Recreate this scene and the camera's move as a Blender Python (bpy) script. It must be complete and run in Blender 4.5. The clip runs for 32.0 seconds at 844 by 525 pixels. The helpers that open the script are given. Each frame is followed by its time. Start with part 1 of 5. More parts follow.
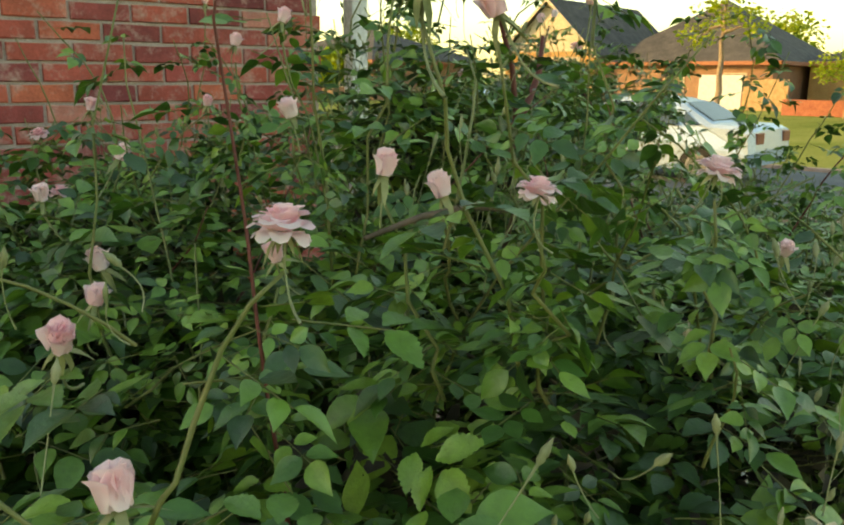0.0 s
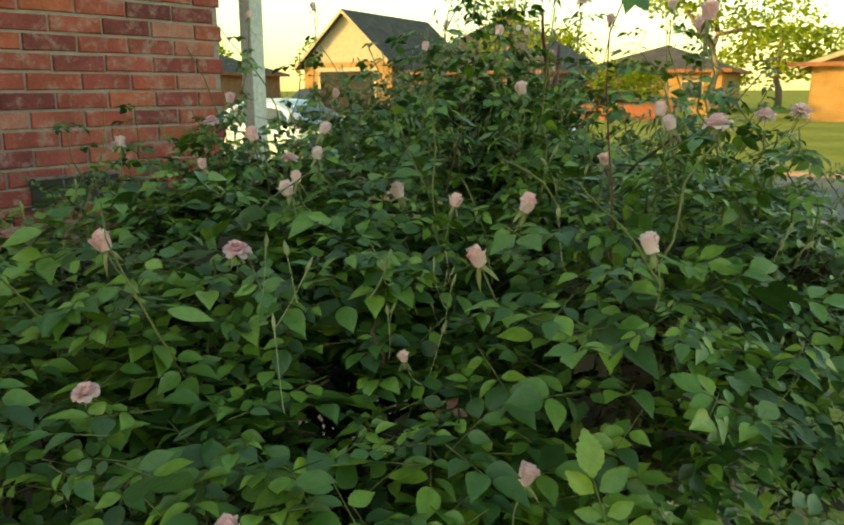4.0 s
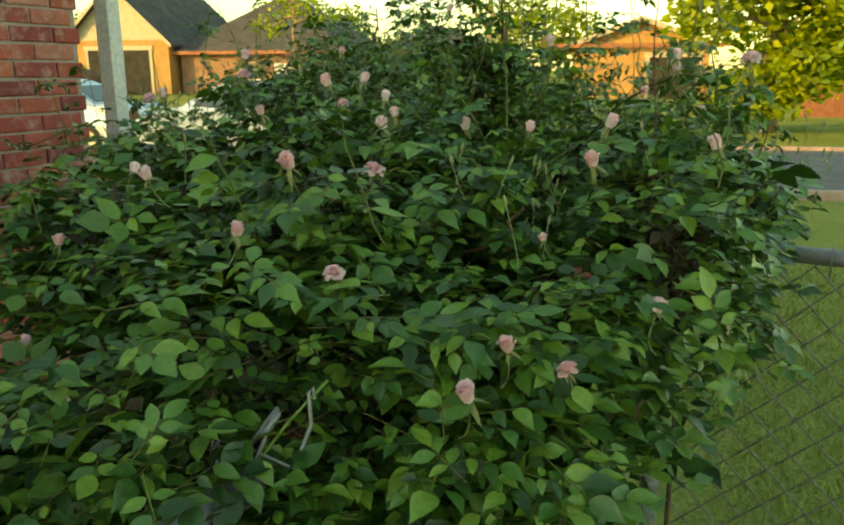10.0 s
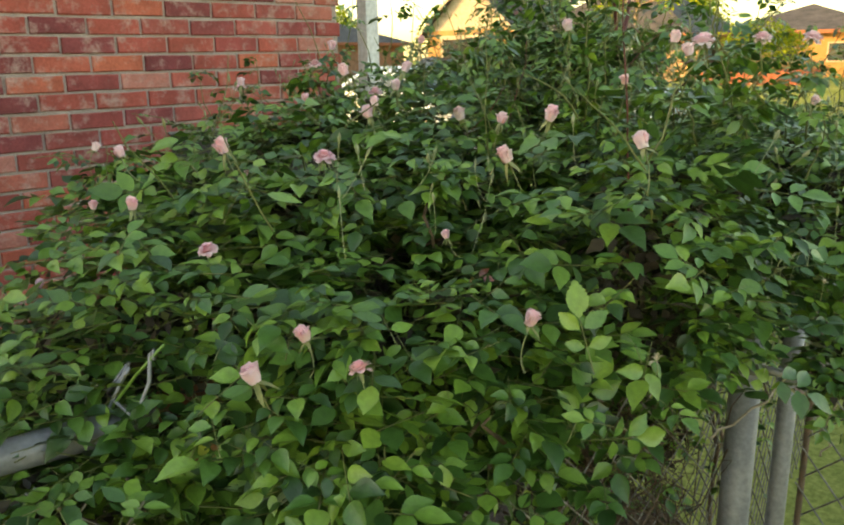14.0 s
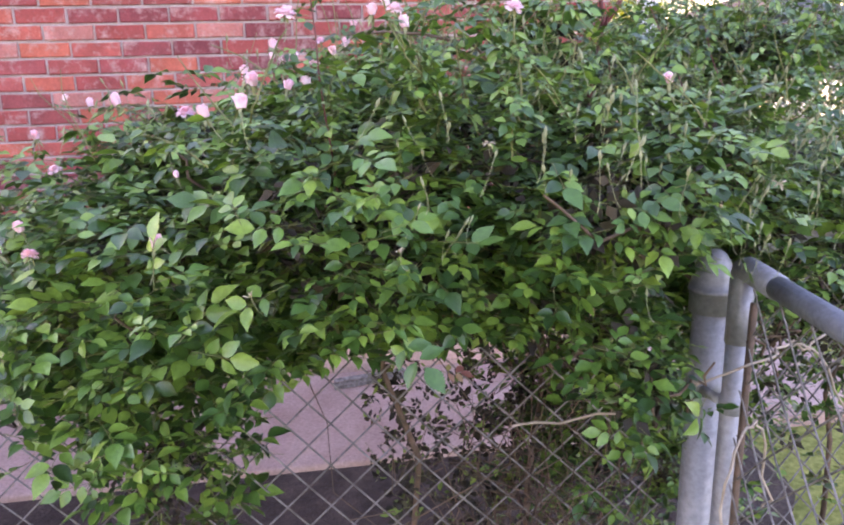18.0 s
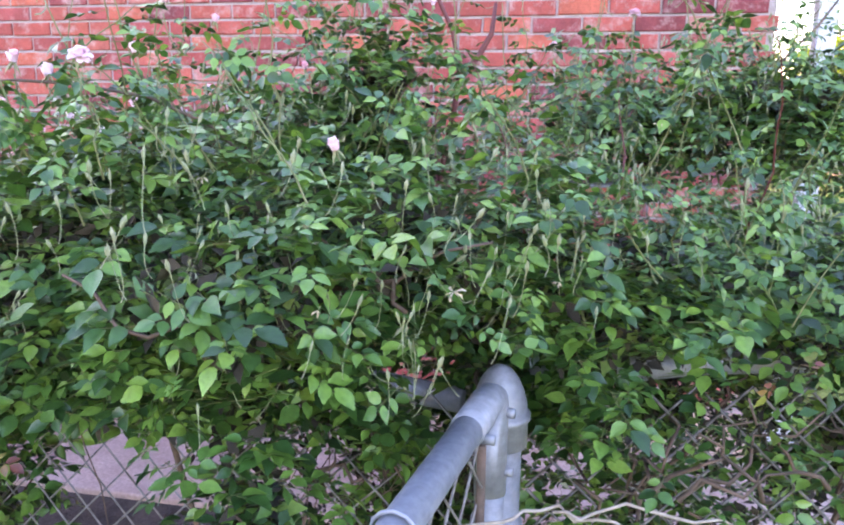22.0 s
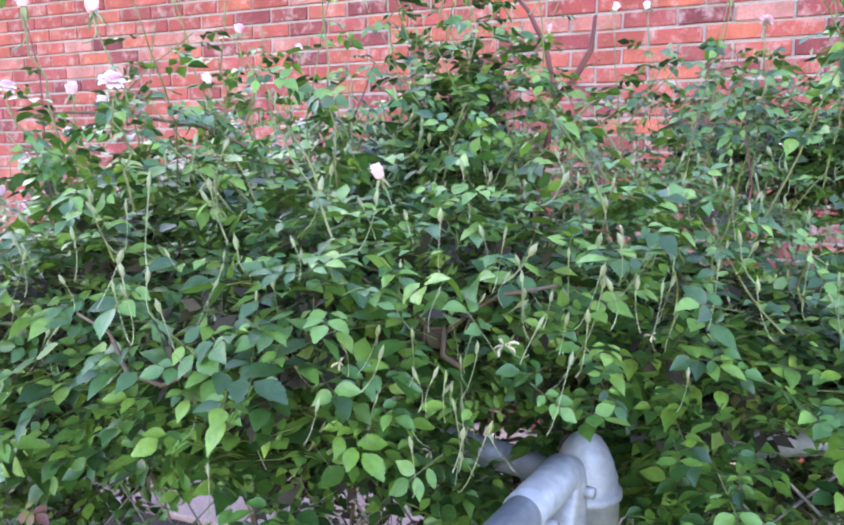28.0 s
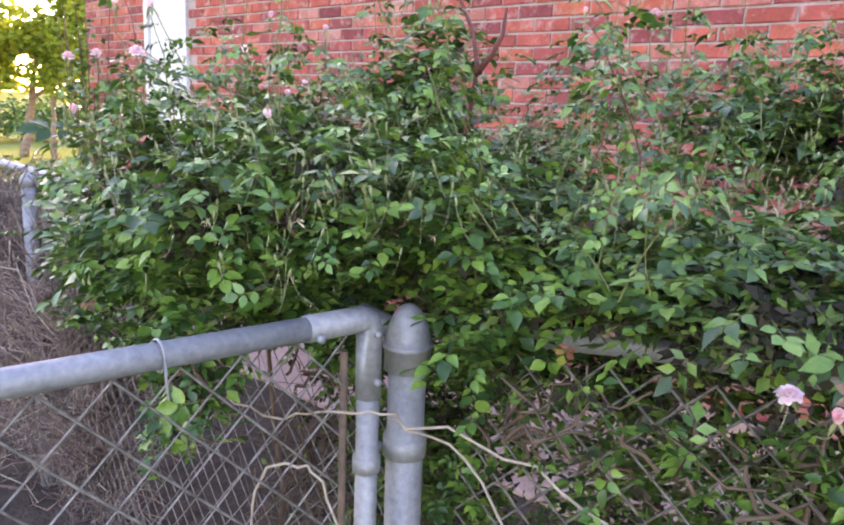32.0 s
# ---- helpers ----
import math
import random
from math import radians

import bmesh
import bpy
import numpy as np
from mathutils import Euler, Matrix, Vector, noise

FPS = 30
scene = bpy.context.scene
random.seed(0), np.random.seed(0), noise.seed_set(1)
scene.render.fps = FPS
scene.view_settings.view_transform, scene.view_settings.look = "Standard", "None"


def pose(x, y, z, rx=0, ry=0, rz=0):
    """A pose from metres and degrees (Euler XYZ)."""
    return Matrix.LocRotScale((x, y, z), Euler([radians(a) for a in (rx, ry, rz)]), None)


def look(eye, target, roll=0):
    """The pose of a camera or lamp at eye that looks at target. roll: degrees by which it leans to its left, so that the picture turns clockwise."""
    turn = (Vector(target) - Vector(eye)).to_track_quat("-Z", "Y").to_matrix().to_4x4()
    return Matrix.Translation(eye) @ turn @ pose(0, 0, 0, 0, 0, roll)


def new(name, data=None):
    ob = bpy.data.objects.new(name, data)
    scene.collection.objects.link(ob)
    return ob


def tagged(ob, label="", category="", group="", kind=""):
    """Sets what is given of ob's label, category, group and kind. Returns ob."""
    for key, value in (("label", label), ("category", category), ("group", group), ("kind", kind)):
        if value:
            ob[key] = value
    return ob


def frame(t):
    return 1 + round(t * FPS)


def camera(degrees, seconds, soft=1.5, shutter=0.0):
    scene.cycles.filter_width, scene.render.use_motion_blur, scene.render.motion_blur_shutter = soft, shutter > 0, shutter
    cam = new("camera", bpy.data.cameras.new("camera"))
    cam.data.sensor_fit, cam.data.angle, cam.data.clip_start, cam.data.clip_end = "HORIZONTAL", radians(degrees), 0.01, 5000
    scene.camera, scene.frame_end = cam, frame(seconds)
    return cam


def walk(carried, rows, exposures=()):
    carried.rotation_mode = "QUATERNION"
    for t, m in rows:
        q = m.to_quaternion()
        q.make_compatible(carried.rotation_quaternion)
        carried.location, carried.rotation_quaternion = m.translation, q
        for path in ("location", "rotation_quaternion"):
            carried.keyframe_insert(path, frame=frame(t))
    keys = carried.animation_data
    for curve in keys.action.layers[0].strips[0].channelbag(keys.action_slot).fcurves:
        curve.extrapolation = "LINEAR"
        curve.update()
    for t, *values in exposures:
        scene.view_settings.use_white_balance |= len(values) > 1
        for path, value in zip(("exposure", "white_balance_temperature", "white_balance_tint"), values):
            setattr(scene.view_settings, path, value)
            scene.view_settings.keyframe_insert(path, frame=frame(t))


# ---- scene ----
cam = camera(57.35, 32.0, soft=2.1)
PATH = [
    (0, -0.878, -2.547, 1.625, 76.57, -0.47, -47.09),
    (0.5, -0.967, -2.583, 1.624, 77.08, -2.35, -49.60),
    (1, -1.029, -2.647, 1.608, 77.03, -2.27, -49.35),
    (1.5, -1.096, -2.677, 1.607, 76.85, -1.44, -47.36),
    (2, -1.200, -2.621, 1.608, 76.78, -0.74, -48.24),
    (2.5, -1.298, -2.576, 1.608, 76.77, -0.05, -52.19),
    (4.5, -1.412, -2.389, 1.595, 77.28, 0.21, -63.33),
    (5, -1.382, -2.379, 1.589, 77.01, 0.35, -64.08),
    (5.5, -1.414, -2.302, 1.591, 76.93, 1.21, -65.50),
    (6, -1.463, -2.215, 1.590, 76.81, 1.02, -70.77),
    (6.5, -1.488, -2.183, 1.588, 76.76, 0.36, -73.18),
    (7, -1.490, -2.173, 1.591, 76.71, -0.06, -74.29),
    (7.5, -1.507, -2.170, 1.588, 76.68, -0.38, -74.62),
    (8, -1.525, -2.156, 1.580, 76.59, -1.02, -74.52),
    (8.5, -1.554, -2.179, 1.576, 76.52, -0.96, -74.62),
    (9, -1.637, -2.205, 1.573, 76.29, -1.22, -73.84),
    (9.5, -1.691, -2.160, 1.565, 76.12, 0.28, -75.22),
    (10, -1.744, -2.143, 1.562, 75.92, 0.26, -77.68),
    (10.5, -1.769, -2.139, 1.562, 75.81, 0.11, -79.17),
    (11, -1.782, -2.132, 1.564, 75.84, 0.10, -79.82),
    (11.5, -1.784, -2.132, 1.565, 75.75, 0.15, -79.98),
    (12, -1.776, -2.134, 1.561, 75.40, 0.36, -80.00),
    (12.5, -1.742, -2.152, 1.554, 75.07, 0.64, -78.78),
    (13, -1.670, -2.307, 1.556, 74.99, 1.40, -66.71),
    (13.5, -1.591, -2.452, 1.561, 75.08, 1.43, -59.57),
    (15.5, -1.367, -2.899, 1.544, 75.27, -0.65, -36.09),
    (16, -1.254, -2.927, 1.521, 74.79, -1.12, -36.04),
    (16.5, -1.157, -2.974, 1.532, 74.88, -1.41, -32.12),
    (17, -1.086, -3.084, 1.543, 74.78, 0.42, -23.53),
    (17.5, -1.004, -3.213, 1.551, 74.83, 0.93, -21.01),
    (18, -0.880, -3.233, 1.528, 74.73, 1.15, -19.98),
    (18.5, -0.769, -3.263, 1.536, 74.73, -0.06, -18.65),
    (19, -0.684, -3.363, 1.541, 74.49, 0.58, -9.42),
    (19.5, -0.597, -3.392, 1.541, 74.51, 0.70, -5.47),
    (20, -0.508, -3.388, 1.552, 76.18, -0.53, -4.68),
    (20.5, -0.369, -3.422, 1.550, 76.74, -1.09, 1.63),
    (21, -0.258, -3.398, 1.530, 76.66, -1.10, 2.46),
    (21.5, -0.179, -3.287, 1.533, 76.63, -1.02, 1.93),
    (22, -0.087, -3.177, 1.537, 77.99, -0.58, 1.33),
    (22.5, 0.035, -3.075, 1.552, 78.33, -0.74, 4.90),
    (23, 0.076, -3.007, 1.551, 78.17, -0.88, 8.09),
    (23.5, 0.210, -3.008, 1.550, 77.19, -0.57, 20.45),
    (24, 0.293, -3.013, 1.545, 77.04, -1.11, 22.15),
    (24.5, 0.284, -3.086, 1.539, 77.20, -1.99, 22.40),
    (26.5, 0.207, -3.150, 1.511, 83.45, 0.25, 15.30),
    (27, 0.165, -3.096, 1.510, 83.15, 0.45, 16.71),
    (27.5, 0.066, -3.062, 1.513, 82.67, 1.01, 16.45),
    (28, 0.003, -3.049, 1.515, 81.11, 0.71, 12.75),
    (28.5, -0.006, -3.042, 1.522, 80.29, 0.22, 11.17),
    (29, -0.006, -3.046, 1.517, 79.75, 0.21, 11.10),
    (29.5, 0.099, -3.061, 1.521, 79.34, 0.74, 16.21),
    (30, 0.277, -3.095, 1.524, 79.08, 0.85, 28.72),
    (30.5, 0.342, -3.154, 1.522, 79.01, 1.37, 32.64),
    (31, 0.398, -3.233, 1.515, 78.78, 0.06, 33.21),
    (31.5, 0.472, -3.247, 1.520, 78.36, -1.04, 32.98),
    (32, 0.630, -3.217, 1.510, 78.39, -2.13, 32.37),
]
walk(cam, [(t, pose(*r)) for t, *r in PATH],
     exposures=[(0, 1.72, 9900, -2), (2.6, 1.72, 9900, -2), (5, 1.52, 11300, -16), (8, 1.58, 11300, -16), (13.2, 1.62, 11300, -16), (15.2, 3.15, 6900, 48), (18, 3.08, 6900, 48), (20, 3.14, 6800, 42), (22.5, 3.36, 6150, 40),
                (24.2, 3.18, 6450, 42), (26.6, 3.15, 6700, 26), (27.2, 3.2, 6700, 28), (28, 3.5, 6200, 32), (29, 3.62, 6050, 38), (30, 3.2, 6300, 36), (31, 2.96, 7050, 40), (32, 3.08, 7000, 38)])

# ---- world and sun ----
SUN_DIR = Vector((-0.62, 0.76, 0.25)).normalized()      # towards the low evening sun
world = bpy.data.worlds.new("sky")
scene.world = world
world.use_nodes = True
wn = world.node_tree.nodes
sky = wn.new("ShaderNodeTexSky")
sky.sky_type = 'NISHITA'
sky.sun_disc = False
sky.sun_elevation = math.asin(SUN_DIR.z)
sky.sun_rotation = math.atan2(SUN_DIR.x, SUN_DIR.y)
sky.air_density, sky.dust_density = 1.1, 0.8
world.node_tree.links.new(sky.outputs[0], wn["Background"].inputs[0])
wn["Background"].inputs[1].default_value = 0.15
sun = new("sun", bpy.data.lights.new("sun", 'SUN'))
sun.data.energy, sun.data.angle, sun.data.color = 2.0, radians(0.6), (1.0, 0.66, 0.30)
sun.matrix_world = look((SUN_DIR * 50)[:], (0, 0, 0))


# ---- materials ----
def material(name, rough=0.6, metal=0.0, spec=0.4):
    m = bpy.data.materials.new(name)
    m.use_nodes = True
    b = m.node_tree.nodes["Principled BSDF"]
    b.inputs["Roughness"].default_value = rough
    b.inputs["Metallic"].default_value = metal
    b.inputs["Specular IOR Level"].default_value = spec
    return m, m.node_tree.nodes, m.node_tree.links, b


def noise_node(n, l, scale, detail=4.0, rough=0.6):
    tc = n.new("ShaderNodeNewGeometry")
    t = n.new("ShaderNodeTexNoise")
    t.inputs["Scale"].default_value, t.inputs["Detail"].default_value, t.inputs["Roughness"].default_value = scale, detail, rough
    l.new(tc.outputs["Position"], t.inputs["Vector"])
    return t


def ramp_node(n, l, src, stops):
    r = n.new("ShaderNodeValToRGB")
    e = r.color_ramp.elements
    while len(e) < len(stops):
        e.new(0.5)
    for k, (p, c) in zip(e, stops):
        k.position, k.color = p, (*c, 1)
    l.new(src, r.inputs[0])
    return r


def mix_node(n, l, fac, a, b, mode='MIX'):
    m = n.new("ShaderNodeMix")
    m.data_type, m.blend_type = 'RGBA', mode
    if isinstance(fac, (int, float)):
        m.inputs[0].default_value = fac
    else:
        l.new(fac, m.inputs[0])
    for s, v in ((6, a), (7, b)):
        if isinstance(v, tuple):
            m.inputs[s].default_value = (*v, 1)
        else:
            l.new(v, m.inputs[s])
    return m.outputs[2]


def bump_node(n, l, b, height, strength, distance):
    k = n.new("ShaderNodeBump")
    k.inputs["Strength"].default_value, k.inputs["Distance"].default_value = strength, distance
    l.new(height, k.inputs["Height"])
    l.new(k.outputs[0], b.inputs["Normal"])


def plain(name, lo, hi, scale=8.0, rough=0.7, metal=0.0, bump=0.2, dist=0.004, fine=60.0, spec=0.4):
    """Two-scale mottled surface between two colours."""
    m, n, l, b = material(name, rough, metal, spec)
    a, c = noise_node(n, l, scale), noise_node(n, l, fine, 3)
    r = ramp_node(n, l, a.outputs[0], [(0.32, lo), (0.68, hi)])
    g = ramp_node(n, l, c.outputs[0], [(0.3, (0.72, 0.72, 0.72)), (0.7, (1.15, 1.15, 1.15))])
    l.new(mix_node(n, l, 0.8, r.outputs[0], g.outputs[0], 'MULTIPLY'), b.inputs["Base Color"])
    bump_node(n, l, b, c.outputs[0], bump, dist)
    return m


def random_source(n, island):
    if island:
        return n.new("ShaderNodeNewGeometry").outputs["Random Per Island"]
    return n.new("ShaderNodeObjectInfo").outputs["Random"]


def brick_material(name, island):
    m, n, l, b = material(name, 0.82)
    rnd = random_source(n, island)
    base = ramp_node(n, l, rnd, [(0.0, (0.31, 0.058, 0.055)), (0.14, (0.44, 0.095, 0.070)), (0.28, (0.20, 0.042, 0.050)), (0.40, (0.38, 0.075, 0.068)), (0.52, (0.50, 0.125, 0.075)), (0.62, (0.42, 0.095, 0.085)),
                                  (0.74, (0.25, 0.052, 0.058)), (0.86, (0.47, 0.115, 0.080)), (1.0, (0.48, 0.20, 0.17))])
    big, fine = noise_node(n, l, 9.0, 5), noise_node(n, l, 110.0, 4)
    dark = ramp_node(n, l, big.outputs[0], [(0.35, (0.75, 0.72, 0.72)), (0.65, (1.12, 1.1, 1.1))])
    c1 = mix_node(n, l, 1.0, base.outputs[0], dark.outputs[0], 'MULTIPLY')
    smear = noise_node(n, l, 16.0, 6, 0.7)
    msk = ramp_node(n, l, smear.outputs[0], [(0.51, (0, 0, 0)), (0.68, (0.75, 0.75, 0.75))])
    c2 = mix_node(n, l, msk.outputs[0], c1, (0.50, 0.33, 0.30))
    g = ramp_node(n, l, fine.outputs[0], [(0.3, (0.78, 0.78, 0.78)), (0.7, (1.12, 1.12, 1.12))])
    l.new(mix_node(n, l, 0.9, c2, g.outputs[0], 'MULTIPLY'), b.inputs["Base Color"])
    bump_node(n, l, b, fine.outputs[0], 0.5, 0.004)
    return m


def leaf_material(name, island, lo=(0.014, 0.047, 0.010), mid=(0.050, 0.132, 0.025), hi=(0.130, 0.250, 0.040), red=0.0, gloss=0.40, through_light=0.10):
    m, n, l, b = material(name, gloss, 0, 0.62)
    rnd = random_source(n, island)
    stops = [(0.0, lo), (0.42, mid), (0.78, hi)]
    stops.append((1.0, (0.22, 0.10, 0.03) if red else (0.17, 0.28, 0.045)))
    base = ramp_node(n, l, rnd, stops)
    a = noise_node(n, l, 5.0, 3)
    v = ramp_node(n, l, a.outputs[0], [(0.3, (0.7, 0.75, 0.7)), (0.7, (1.2, 1.15, 1.0))])
    f = noise_node(n, l, 140.0, 3)
    g = ramp_node(n, l, f.outputs[0], [(0.3, (0.8, 0.8, 0.8)), (0.7, (1.15, 1.15, 1.15))])
    col = mix_node(n, l, 1.0, mix_node(n, l, 1.0, base.outputs[0], v.outputs[0], 'MULTIPLY'), g.outputs[0], 'MULTIPLY')
    l.new(col, b.inputs["Base Color"])
    bump_node(n, l, b, f.outputs[0], 0.45, 0.002)
    tr = n.new("ShaderNodeBsdfTranslucent")
    warm = mix_node(n, l, 1.0, col, (1.15, 1.25, 0.75), 'MULTIPLY')
    l.new(warm, tr.inputs["Color"])
    mx = n.new("ShaderNodeMixShader")
    mx.inputs[0].default_value = through_light
    l.new(b.outputs[0], mx.inputs[1])
    l.new(tr.outputs[0], mx.inputs[2])
    l.new(mx.outputs[0], n["Material Output"].inputs[0])
    return m


M_BRICK, M_BRICK_JOINED = brick_material("brick", False), brick_material("brick joined", True)
M_MORTAR = plain("mortar", (0.34, 0.27, 0.25), (0.47, 0.38, 0.36), 12, 0.95, bump=0.6, dist=0.006, fine=150)
M_LEAF, M_LEAVES = leaf_material("rose leaf", False), leaf_material("rose foliage", True)
M_LEAF_NEW = leaf_material("young leaf", True, (0.07, 0.17, 0.035), (0.10, 0.21, 0.04), (0.16, 0.27, 0.05))
M_LEAF_RED = leaf_material("red young leaf", True, (0.14, 0.04, 0.03), (0.17, 0.06, 0.04), (0.2, 0.1, 0.04))
M_TREE = leaf_material("tree leaf", True, (0.13, 0.19, 0.014), (0.23, 0.29, 0.018), (0.36, 0.40, 0.024), gloss=0.7, through_light=0.4)
M_STEM = plain("green stem", (0.10, 0.13, 0.04), (0.19, 0.18, 0.07), 20, 0.6)
M_PEDICEL = plain("pale flower stalk", (0.17, 0.20, 0.10), (0.29, 0.29, 0.17), 40, 0.6)
M_CANE = plain("old cane", (0.07, 0.05, 0.035), (0.16, 0.10, 0.07), 25, 0.8, bump=0.4)
M_CANE_RED = plain("reddish cane", (0.10, 0.022, 0.022), (0.17, 0.048, 0.042), 25, 0.6)
M_DRY = plain("dry vine", (0.26, 0.20, 0.15), (0.46, 0.39, 0.32), 25, 0.9)
M_DRYDARK = plain("dead brown vine", (0.060, 0.042, 0.040), (0.31, 0.225, 0.200), 5, 0.95)
M_BUD = plain("bud sepal", (0.14, 0.17, 0.065), (0.27, 0.265, 0.12), 60, 0.6)
M_GALV = plain("galvanised steel", (0.22, 0.222, 0.245), (0.32, 0.322, 0.345), 9, 0.55, 0.3, 0.15, 0.002, 90)
M_WIRE = plain("rusty wire", (0.13, 0.115, 0.105), (0.28, 0.26, 0.25), 30, 0.7, 0.4)
M_RUST = plain("rust", (0.10, 0.035, 0.02), (0.24, 0.09, 0.05), 30, 0.85, 0.1, 0.4, 0.002, 120)
M_WHITE = plain("white paint", (0.50, 0.51, 0.54), (0.62, 0.62, 0.64), 5, 0.45, bump=0.08)
M_CONCRETE = plain("pink concrete", (0.38, 0.25, 0.21), (0.52, 0.37, 0.32), 3.0, 0.9, bump=0.3, fine=80)
M_ASPHALT = plain("asphalt", (0.10, 0.10, 0.11), (0.16, 0.16, 0.17), 2.0, 0.9, fine=120)
M_ROOF = plain("dark shingles", (0.05, 0.045, 0.045), (0.10, 0.09, 0.085), 1.5, 0.9, fine=8, bump=0.6, dist=0.03)
M_PEACH = plain("peach stucco", (0.40, 0.215, 0.085), (0.48, 0.28, 0.12), 1.5, 0.9, fine=20)
M_TAN = plain("tan brick", (0.25, 0.14, 0.095), (0.35, 0.20, 0.13), 2.5, 0.9, fine=16)
M_TRIM = plain("cream trim", (0.44, 0.36, 0.27), (0.54, 0.45, 0.34), 3, 0.7)
M_FASCIA = plain("red-brown trim", (0.28, 0.10, 0.05), (0.36, 0.14, 0.08), 3, 0.7)
M_DARK = plain("dark opening", (0.02, 0.018, 0.017), (0.05, 0.045, 0.04), 2, 0.9)
M_WOOD = plain("fence wood", (0.36, 0.22, 0.12), (0.52, 0.34, 0.19), 4, 0.85)
M_WOOD_RED = plain("red fence wood", (0.22, 0.08, 0.05), (0.32, 0.13, 0.08), 4, 0.85)
M_LOWBRICK = plain("low brick", (0.28, 0.09, 0.06), (0.38, 0.14, 0.09), 4, 0.9, fine=14)
M_BARK = plain("bark", (0.16, 0.11, 0.08), (0.32, 0.24, 0.17), 12, 0.9, bump=0.7, dist=0.01)
M_CAR = plain("silver-blue car paint", (0.46, 0.58, 0.72), (0.50, 0.63, 0.77), 2, 0.25, 0.25, 0.0, spec=0.6)
M_CARDARK = plain("dark car paint", (0.05, 0.06, 0.08), (0.07, 0.08, 0.10), 2, 0.25, 0.2, 0.0, spec=0.6)
M_TYRE = plain("tyre rubber", (0.015, 0.015, 0.015), (0.03, 0.03, 0.03), 20, 0.85)
M_GLASS, gn, gl, gb = material("car glass", 0.05, 0.0, 0.8)
gb.inputs["Base Color"].default_value = (0.03, 0.05, 0.06, 1)
M_RIM = plain("wheel rim", (0.35, 0.36, 0.38), (0.45, 0.46, 0.48), 20, 0.35, 0.8, 0.0)


def petal_material():
    m, n, l, b = material("rose petal", 0.55)
    a = noise_node(n, l, 45.0, 3)
    r = ramp_node(n, l, a.outputs[0], [(0.3, (0.96, 0.66, 0.73)), (0.7, (0.97, 0.87, 0.89))])
    rnd = ramp_node(n, l, n.new("ShaderNodeObjectInfo").outputs["Random"], [(0.0, (0.98, 0.84, 0.84)), (0.45, (1.0, 0.95, 0.96)), (1.0, (1.0, 1.0, 1.0))])
    c = mix_node(n, l, 1.0, r.outputs[0], rnd.outputs[0], 'MULTIPLY')
    l.new(c, b.inputs["Base Color"])
    tr = n.new("ShaderNodeBsdfTranslucent")
    l.new(c, tr.inputs["Color"])
    mx = n.new("ShaderNodeMixShader")
    mx.inputs[0].default_value = 0.45
    l.new(b.outputs[0], mx.inputs[1])
    l.new(tr.outputs[0], mx.inputs[2])
    l.new(mx.outputs[0], n["Material Output"].inputs[0])
    return m


M_PETAL = petal_material()


def grass_material():
    m, n, l, b = material("grass ground", 0.95, 0, 0.0)
    a, f = noise_node(n, l, 0.35, 5), noise_node(n, l, 40.0, 5)
    r = ramp_node(n, l, a.outputs[0], [(0.35, (0.20, 0.235, 0.07)), (0.65, (0.32, 0.33, 0.12))])
    g = ramp_node(n, l, f.outputs[0], [(0.3, (0.55, 0.6, 0.5)), (0.7, (1.25, 1.2, 1.1))])
    l.new(mix_node(n, l, 1.0, r.outputs[0], g.outputs[0], 'MULTIPLY'), b.inputs["Base Color"])
    bump_node(n, l, b, f.outputs[0], 0.8, 0.02)
    return m


M_GRASS = grass_material()
M_BLADES = leaf_material("grass blade", True, (0.17, 0.22, 0.05), (0.25, 0.29, 0.075), (0.36, 0.37, 0.12), gloss=0.7)
# dead-leaf brown that also carries the shade of the bush's gaps
M_DEAD_SHADE = leaf_material("dead leaf and gap shade", True, (0.018, 0.014, 0.010), (0.030, 0.023, 0.015), (0.055, 0.040, 0.024), 0.0, 0.8)
M_HUSK = plain("faded petal", (0.36, 0.28, 0.17), (0.58, 0.48, 0.33), 60, 0.8)
M_SOIL = plain("dark soil", (0.035, 0.025, 0.02), (0.085, 0.06, 0.05), 9, 0.95, bump=0.8, dist=0.02, fine=60)


# ---- building helpers ----
def mesh_from(name, verts, faces, mat, smooth=False):
    me = bpy.data.meshes.new(name)
    me.from_pydata(verts, [], faces)
    me.materials.append(mat)
    if smooth:
        me.polygons.foreach_set("use_smooth", [True] * len(me.polygons))
    me.update()
    return me


def obj(name, me, parent=None, label=""):
    ob = new(name, me)
    if parent is not None:
        ob.parent = parent
    if label:
        ob["label"] = label
    return ob


def part(name, bm, mat, parent=None, label="", smooth=False):
    me = bpy.data.meshes.new(name)
    bm.to_mesh(me)
    bm.free()
    me.materials.append(mat)
    if smooth:
        me.polygons.foreach_set("use_smooth", [True] * len(me.polygons))
    return obj(name, me, parent, label)


def empty(name, at=(0, 0, 0), **tags):
    ob = new(name)
    ob.location = at
    return tagged(ob, **tags)


def box(bm, lo, hi, bevel=0.0):
    lo, hi = Vector(lo), Vector(hi)
    r = bmesh.ops.create_cube(bm, size=1.0)
    bmesh.ops.scale(bm, vec=hi - lo, verts=r["verts"])
    bmesh.ops.translate(bm, vec=(lo + hi) / 2, verts=r["verts"])
    if bevel:
        es = list({e for v in r["verts"] for e in v.link_edges})
        bmesh.ops.bevel(bm, geom=es, offset=bevel, segments=2, affect='EDGES', profile=0.6)
    return bm


